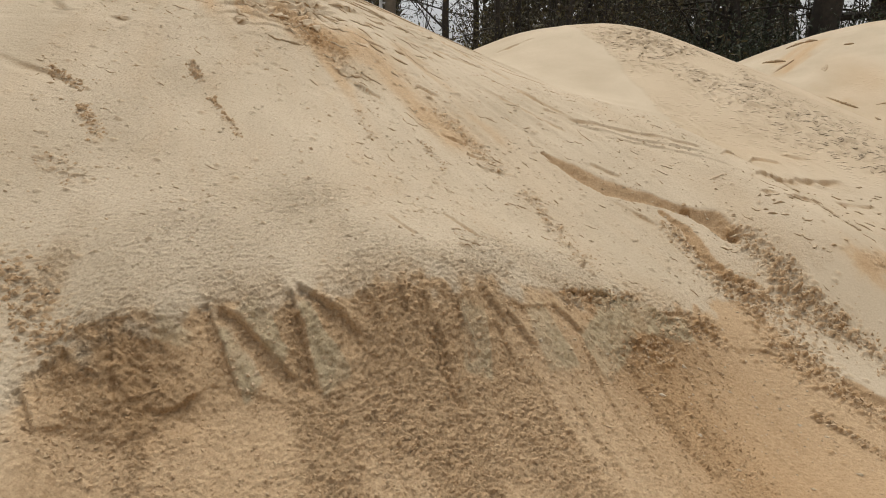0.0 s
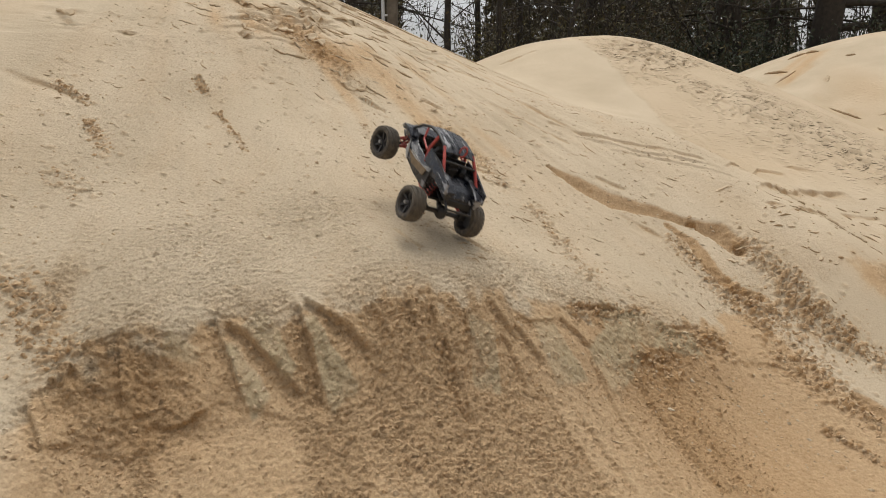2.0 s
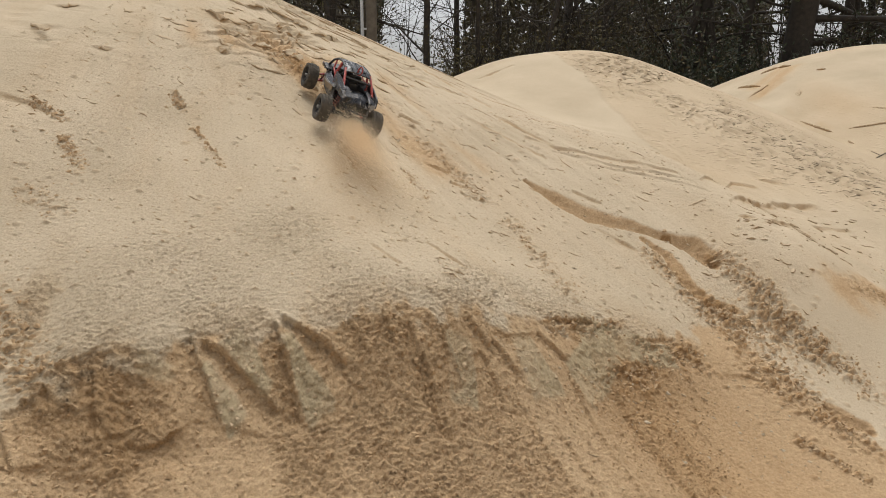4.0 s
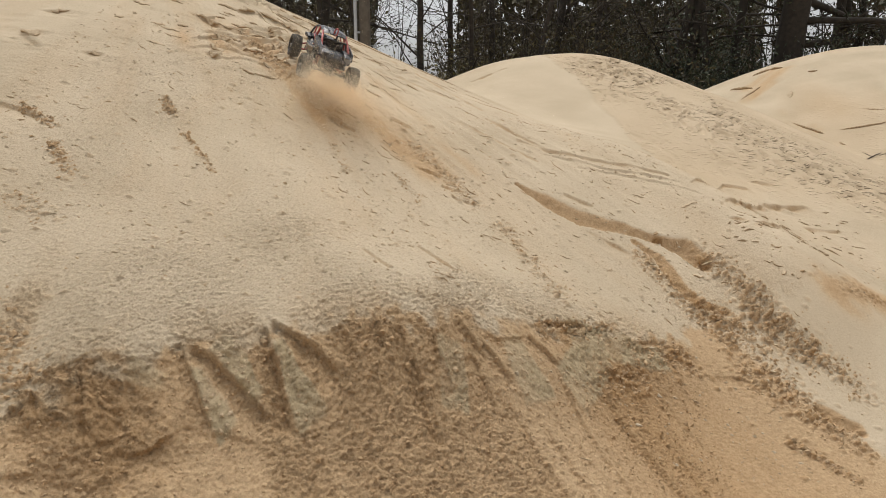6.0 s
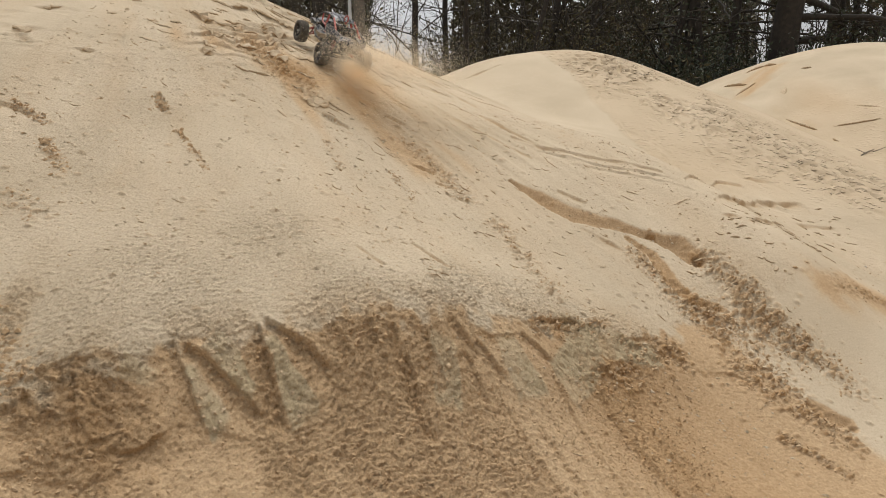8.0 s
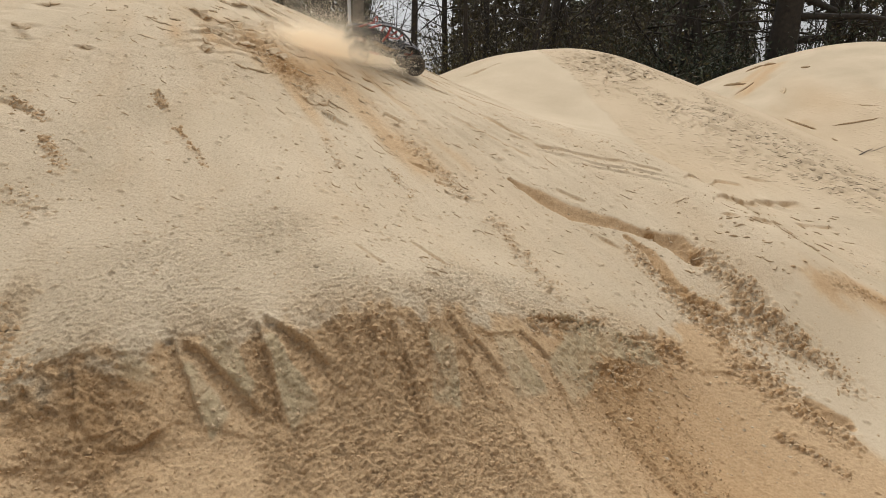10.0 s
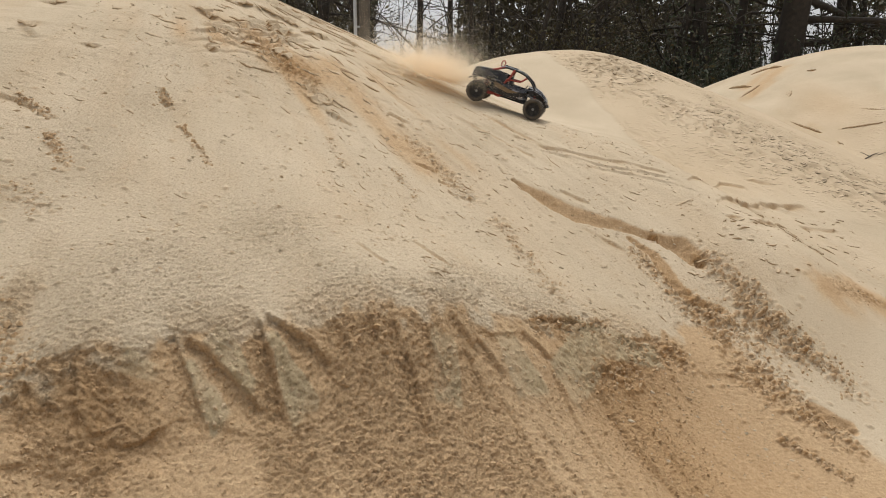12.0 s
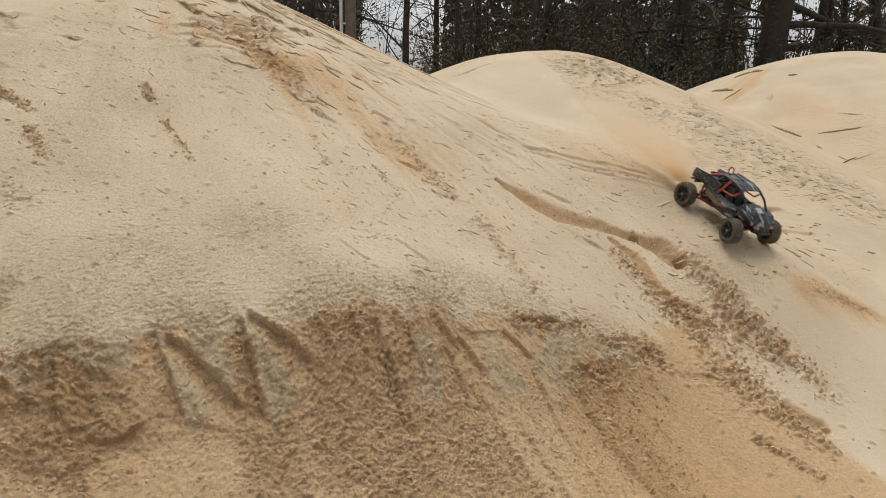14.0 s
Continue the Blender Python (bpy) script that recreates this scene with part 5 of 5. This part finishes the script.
def build_pebble():
    bm = bmesh.new()
    bmesh.ops.create_icosphere(bm, subdivisions=2, radius=0.018)
    for v in bm.verts:
        v.co *= 1 + 0.18 * noise.noise(v.co * 60)
        v.co.z *= 0.7
    stone = part("pebble", bm, STONE, None, "", True)
    stone.matrix_basis = pose(2.865, 4.189, 0.537)
    tagged(stone, "small grey pebble half sunk in sand", "stone")


build_pebble()

# ---- sand thrown up by the wheels, in loose clouds of grains ----
def build_spray(seed, name, label, count, sx, sy, sz, skew, size=0.0026):
    """Grains about the origin, dense in the middle, trailing off backwards (-x)."""
    r = np.random.default_rng(seed)
    p = r.normal(size=(count, 3)) * (sx, sy, sz)
    tail = np.abs(r.normal(size=count))
    p[:, 0] -= tail * skew
    p[:, 1] *= 0.6 + 0.6 * tail
    # thrown out in a few curling tongues
    lobe = r.integers(0, 5, count)
    aim = r.uniform(-1.0, 1.0, 5)
    p[:, 1] = p[:, 1] * 0.5 + aim[lobe] * sy * (0.4 + 0.9 * tail) + 0.12 * sy * np.sin(9 * tail + 2 * lobe)
    p[:, 0] *= r.uniform(0.65, 1.25, 5)[lobe]
    p[:, 2] *= r.uniform(0.5, 1.5, 5)[lobe]
    p[:, 2] = np.abs(p[:, 2]) * (0.7 + 0.5 * tail)
    corner = np.array([(1, 0, -0.6), (-0.6, 0.9, -0.4), (-0.5, -0.8, 0.9)])
    s = size * r.uniform(0.4, 1.3, count)
    q = r.normal(size=(count, 3, 3)) * 0.35 + corner
    v = (p[:, None, :] + q * s[:, None, None]).reshape(-1, 3)
    f = np.arange(count * 3).reshape(-1, 3)
    ob = mesh_of(name, v.tolist(), f.tolist(), GRAIN, None)
    return tagged(ob, label, "sand spray", kind="stuff")


PLUMES = []
for seed in (1, 2):
    PLUMES.append(build_spray(seed, "sand_plume", "loose plume of sand thrown from spinning wheels", 56000, 0.06, 0.085, 0.05, 0.28, 0.0014))
FANS = [build_spray(seed, "sand_cloud", "broad cloud of dusty sand drifting down the slope", 62000, 0.17, 0.25, 0.11, 0.17, 0.0014) for seed in (4, 5)]


CAR_ROWS = [
    (0, pose(0.980, 1.050, 0.080, 3, -3, 128)),
    (0.5, pose(0.570, 1.600, 0.236, 3, -11, 118)),
    (0.8, pose(0.232, 1.740, 0.395, 12, -20, 99)),
    (1.1, pose(0.162, 2.047, 0.586, 13, -36, 103)),
    (1.5, pose(0.050, 2.376, 0.892, 17, -42, 106)),
    (2, pose(-0.093, 2.805, 1.193, 22, -32, 111)),
    (2.4, pose(-0.202, 3.202, 1.344, 24, -30, 111)),
    (3.1, pose(-0.370, 3.480, 1.456, 23, -26, 109)),
    (5.4, pose(-0.571, 4.186, 1.812, 14, -25, 106)),
    (6, pose(-0.553, 4.252, 1.843, 16, -21, 107)),
    (6.6, pose(-0.545, 4.396, 1.877, 12, -24, 109)),
    (7.2, pose(-0.516, 4.453, 1.896, 12, -24, 114)),
    (8, pose(-0.498, 4.604, 1.944, 9, -25, 118)),
    (8.7, pose(-0.364, 4.740, 1.937, 10, -15, 89)),
    (9.3, pose(-0.263, 4.827, 1.922, 12, -2, 55)),
    (9.9, pose(-0.192, 4.834, 1.896, 14, 10, 22)),
    (10.4, pose(-0.161, 4.828, 1.885, 15, 16, 5)),
    (10.8, pose(-0.025, 4.833, 1.840, 12, 17, 5)),
    (11.2, pose(0.155, 4.954, 1.790, 19, 12, 25)),
    (11.6, pose(0.382, 4.931, 1.707, 10, 19, 2)),
    (12, pose(0.617, 4.744, 1.608, 4, 18, -12)),
    (12.5, pose(0.946, 4.516, 1.496, 2, 16, -41)),
    (13.2, pose(1.379, 4.176, 1.302, 2, 24, -52)),
    (14, pose(1.821, 3.711, 1.000, -4, 23, -70)),
]


def car_at(t):
    for (t0, m0), (t1, m1) in zip(CAR_ROWS, CAR_ROWS[1:]):
        if t <= t1:
            u = max(0.0, (t - t0) / (t1 - t0))
            return Matrix.LocRotScale(m0.translation.lerp(m1.translation, u), m0.to_quaternion().slerp(m1.to_quaternion(), u), None)
    return CAR_ROWS[-1][1]


def droop(t):
    """How far the wheels hang below the body while the car hops."""
    return 0.024 * math.exp(-((t - 2.7) / 0.75) ** 4) + 0.004 * math.exp(-((t - 1.6) / 0.5) ** 2)


def motions():
    body_rows = []
    for (t0, m0), (t1, m1) in zip(CAR_ROWS, CAR_ROWS[1:]):
        for k in range(3):
            t = t0 + (t1 - t0) * k / 3
            body_rows.append((t, car_at(t) @ Matrix.Translation((0, 0, droop(t)))))
    walk(car, [*body_rows, CAR_ROWS[-1]])
    walk(axle, [(0.2 * k, pose(0, 0, -droop(0.2 * k))) for k in range(71)])
    # wheels: rolling on the ground covered, and spinning where the car digs in
    steps = [k * 0.1 for k in range(141)]
    roll, angles = 0.0, [0.0]
    for a, b in zip(steps, steps[1:]):
        gone = (car_at(b).translation - car_at(a).translation).length / WHEEL_R
        roll += min(1.3, max(gone, 1.2 if 3.2 < a < 10.8 else 0.0))
        angles.append(roll)
    for wheel, (x, y) in zip(wheels, [(x, y) for x in (HALF_BASE, -HALF_BASE) for y in (HALF_TRACK, -HALF_TRACK)]):
        rows = []
        for t, w in zip(steps, angles):
            steer = -14 * math.exp(-((t - 13.5) / 1.2) ** 2) + 10 * math.exp(-((t - 2.2) / 1.0) ** 2) if x > 0 else 0
            rows.append((t, pose(x, y, -droop(t), 0, 0, steer) @ Matrix.Rotation(w if x < 0 else w * 0.6, 4, "Y")))
        walk(wheel, rows)
    # sand leaves the ground under the back wheels, flies back down the slope and settles into it
    rest = pose(-0.3, 4.2, 0.9)
    hub = Vector((-HALF_BASE, 0, -0.04))
    for k, plume in enumerate(PLUMES):
        rows = [(0.0, rest), (2.6, rest)]
        for i in range(24):
            t = 3.3 + 0.45 * i
            if t > 13.9:
                break
            m = car_at(t)
            side = HALF_TRACK * (0.6 if (i + k) % 2 else -0.6)
            back = 0.10 if t > 11.5 else 0.0
            at = m @ (hub + Vector((-back, 0, 0.3 * back)) + Vector((-0.03 - 0.03 * ((i + k) % 3), side, -0.02 + 0.015 * ((i * 2 + k) % 3))))
            rows.append((t, Matrix.LocRotScale(at, m.to_quaternion(), None)))
        m = car_at(14.0)
        rows.append((14.0, Matrix.LocRotScale(m @ (hub + Vector((-0.15, 0, 0.03))), m.to_quaternion(), None)))
        walk(plume, rows)
    # dust hangs in the air behind the car and drifts after it
    first_way = [(0.0, -0.45, 3.9, 0.95), (3.4, -0.45, 3.6, 0.95), (4.7, -0.50, 3.95, 1.62), (5.5, -0.44, 3.92, 1.63), (6.2, -0.44, 3.98, 1.69), (7.0, -0.47, 4.12, 1.76), (7.6, -0.32, 4.22, 1.81), (8.1, -0.25, 4.34, 1.84), (9.0, -0.3, 4.5, 1.8), (9.7, -0.32, 4.6, 1.86), (10.4, -0.22, 4.62, 1.80), (11.0, -0.02, 4.62, 1.76), (11.5, 0.10, 4.74, 1.75), (12.1, 0.32, 4.82, 1.74), (12.6, 0.55, 4.74, 1.68), (13.2, 0.98, 4.46, 1.54), (14.0, 1.42, 4.06, 1.32)]
    second_way = [(0.0, -0.35, 3.9, 0.95), (5.2, -0.42, 4.0, 1.0), (6.4, -0.42, 4.15, 1.76), (7.0, -0.42, 4.06, 1.74), (7.5, -0.2, 4.2, 1.79), (8.1, -0.08, 4.22, 1.80), (9.0, -0.2, 4.5, 1.75), (9.7, -0.35, 4.7, 1.87), (10.4, -0.38, 4.72, 1.88), (11.0, -0.22, 4.76, 1.85), (11.5, -0.02, 4.84, 1.83), (12.0, 0.3, 4.84, 1.76), (12.6, 0.66, 4.72, 1.66), (13.0, 0.92, 4.5, 1.58), (13.5, 1.25, 4.24, 1.44), (14.0, 1.55, 3.98, 1.25)]
    for fan, way in zip(FANS, (first_way, second_way)):
        walk(fan, [(t, Matrix.LocRotScale(Vector((x, y, z)), car_at(t).to_quaternion(), None)) for t, x, y, z in way])


motions()
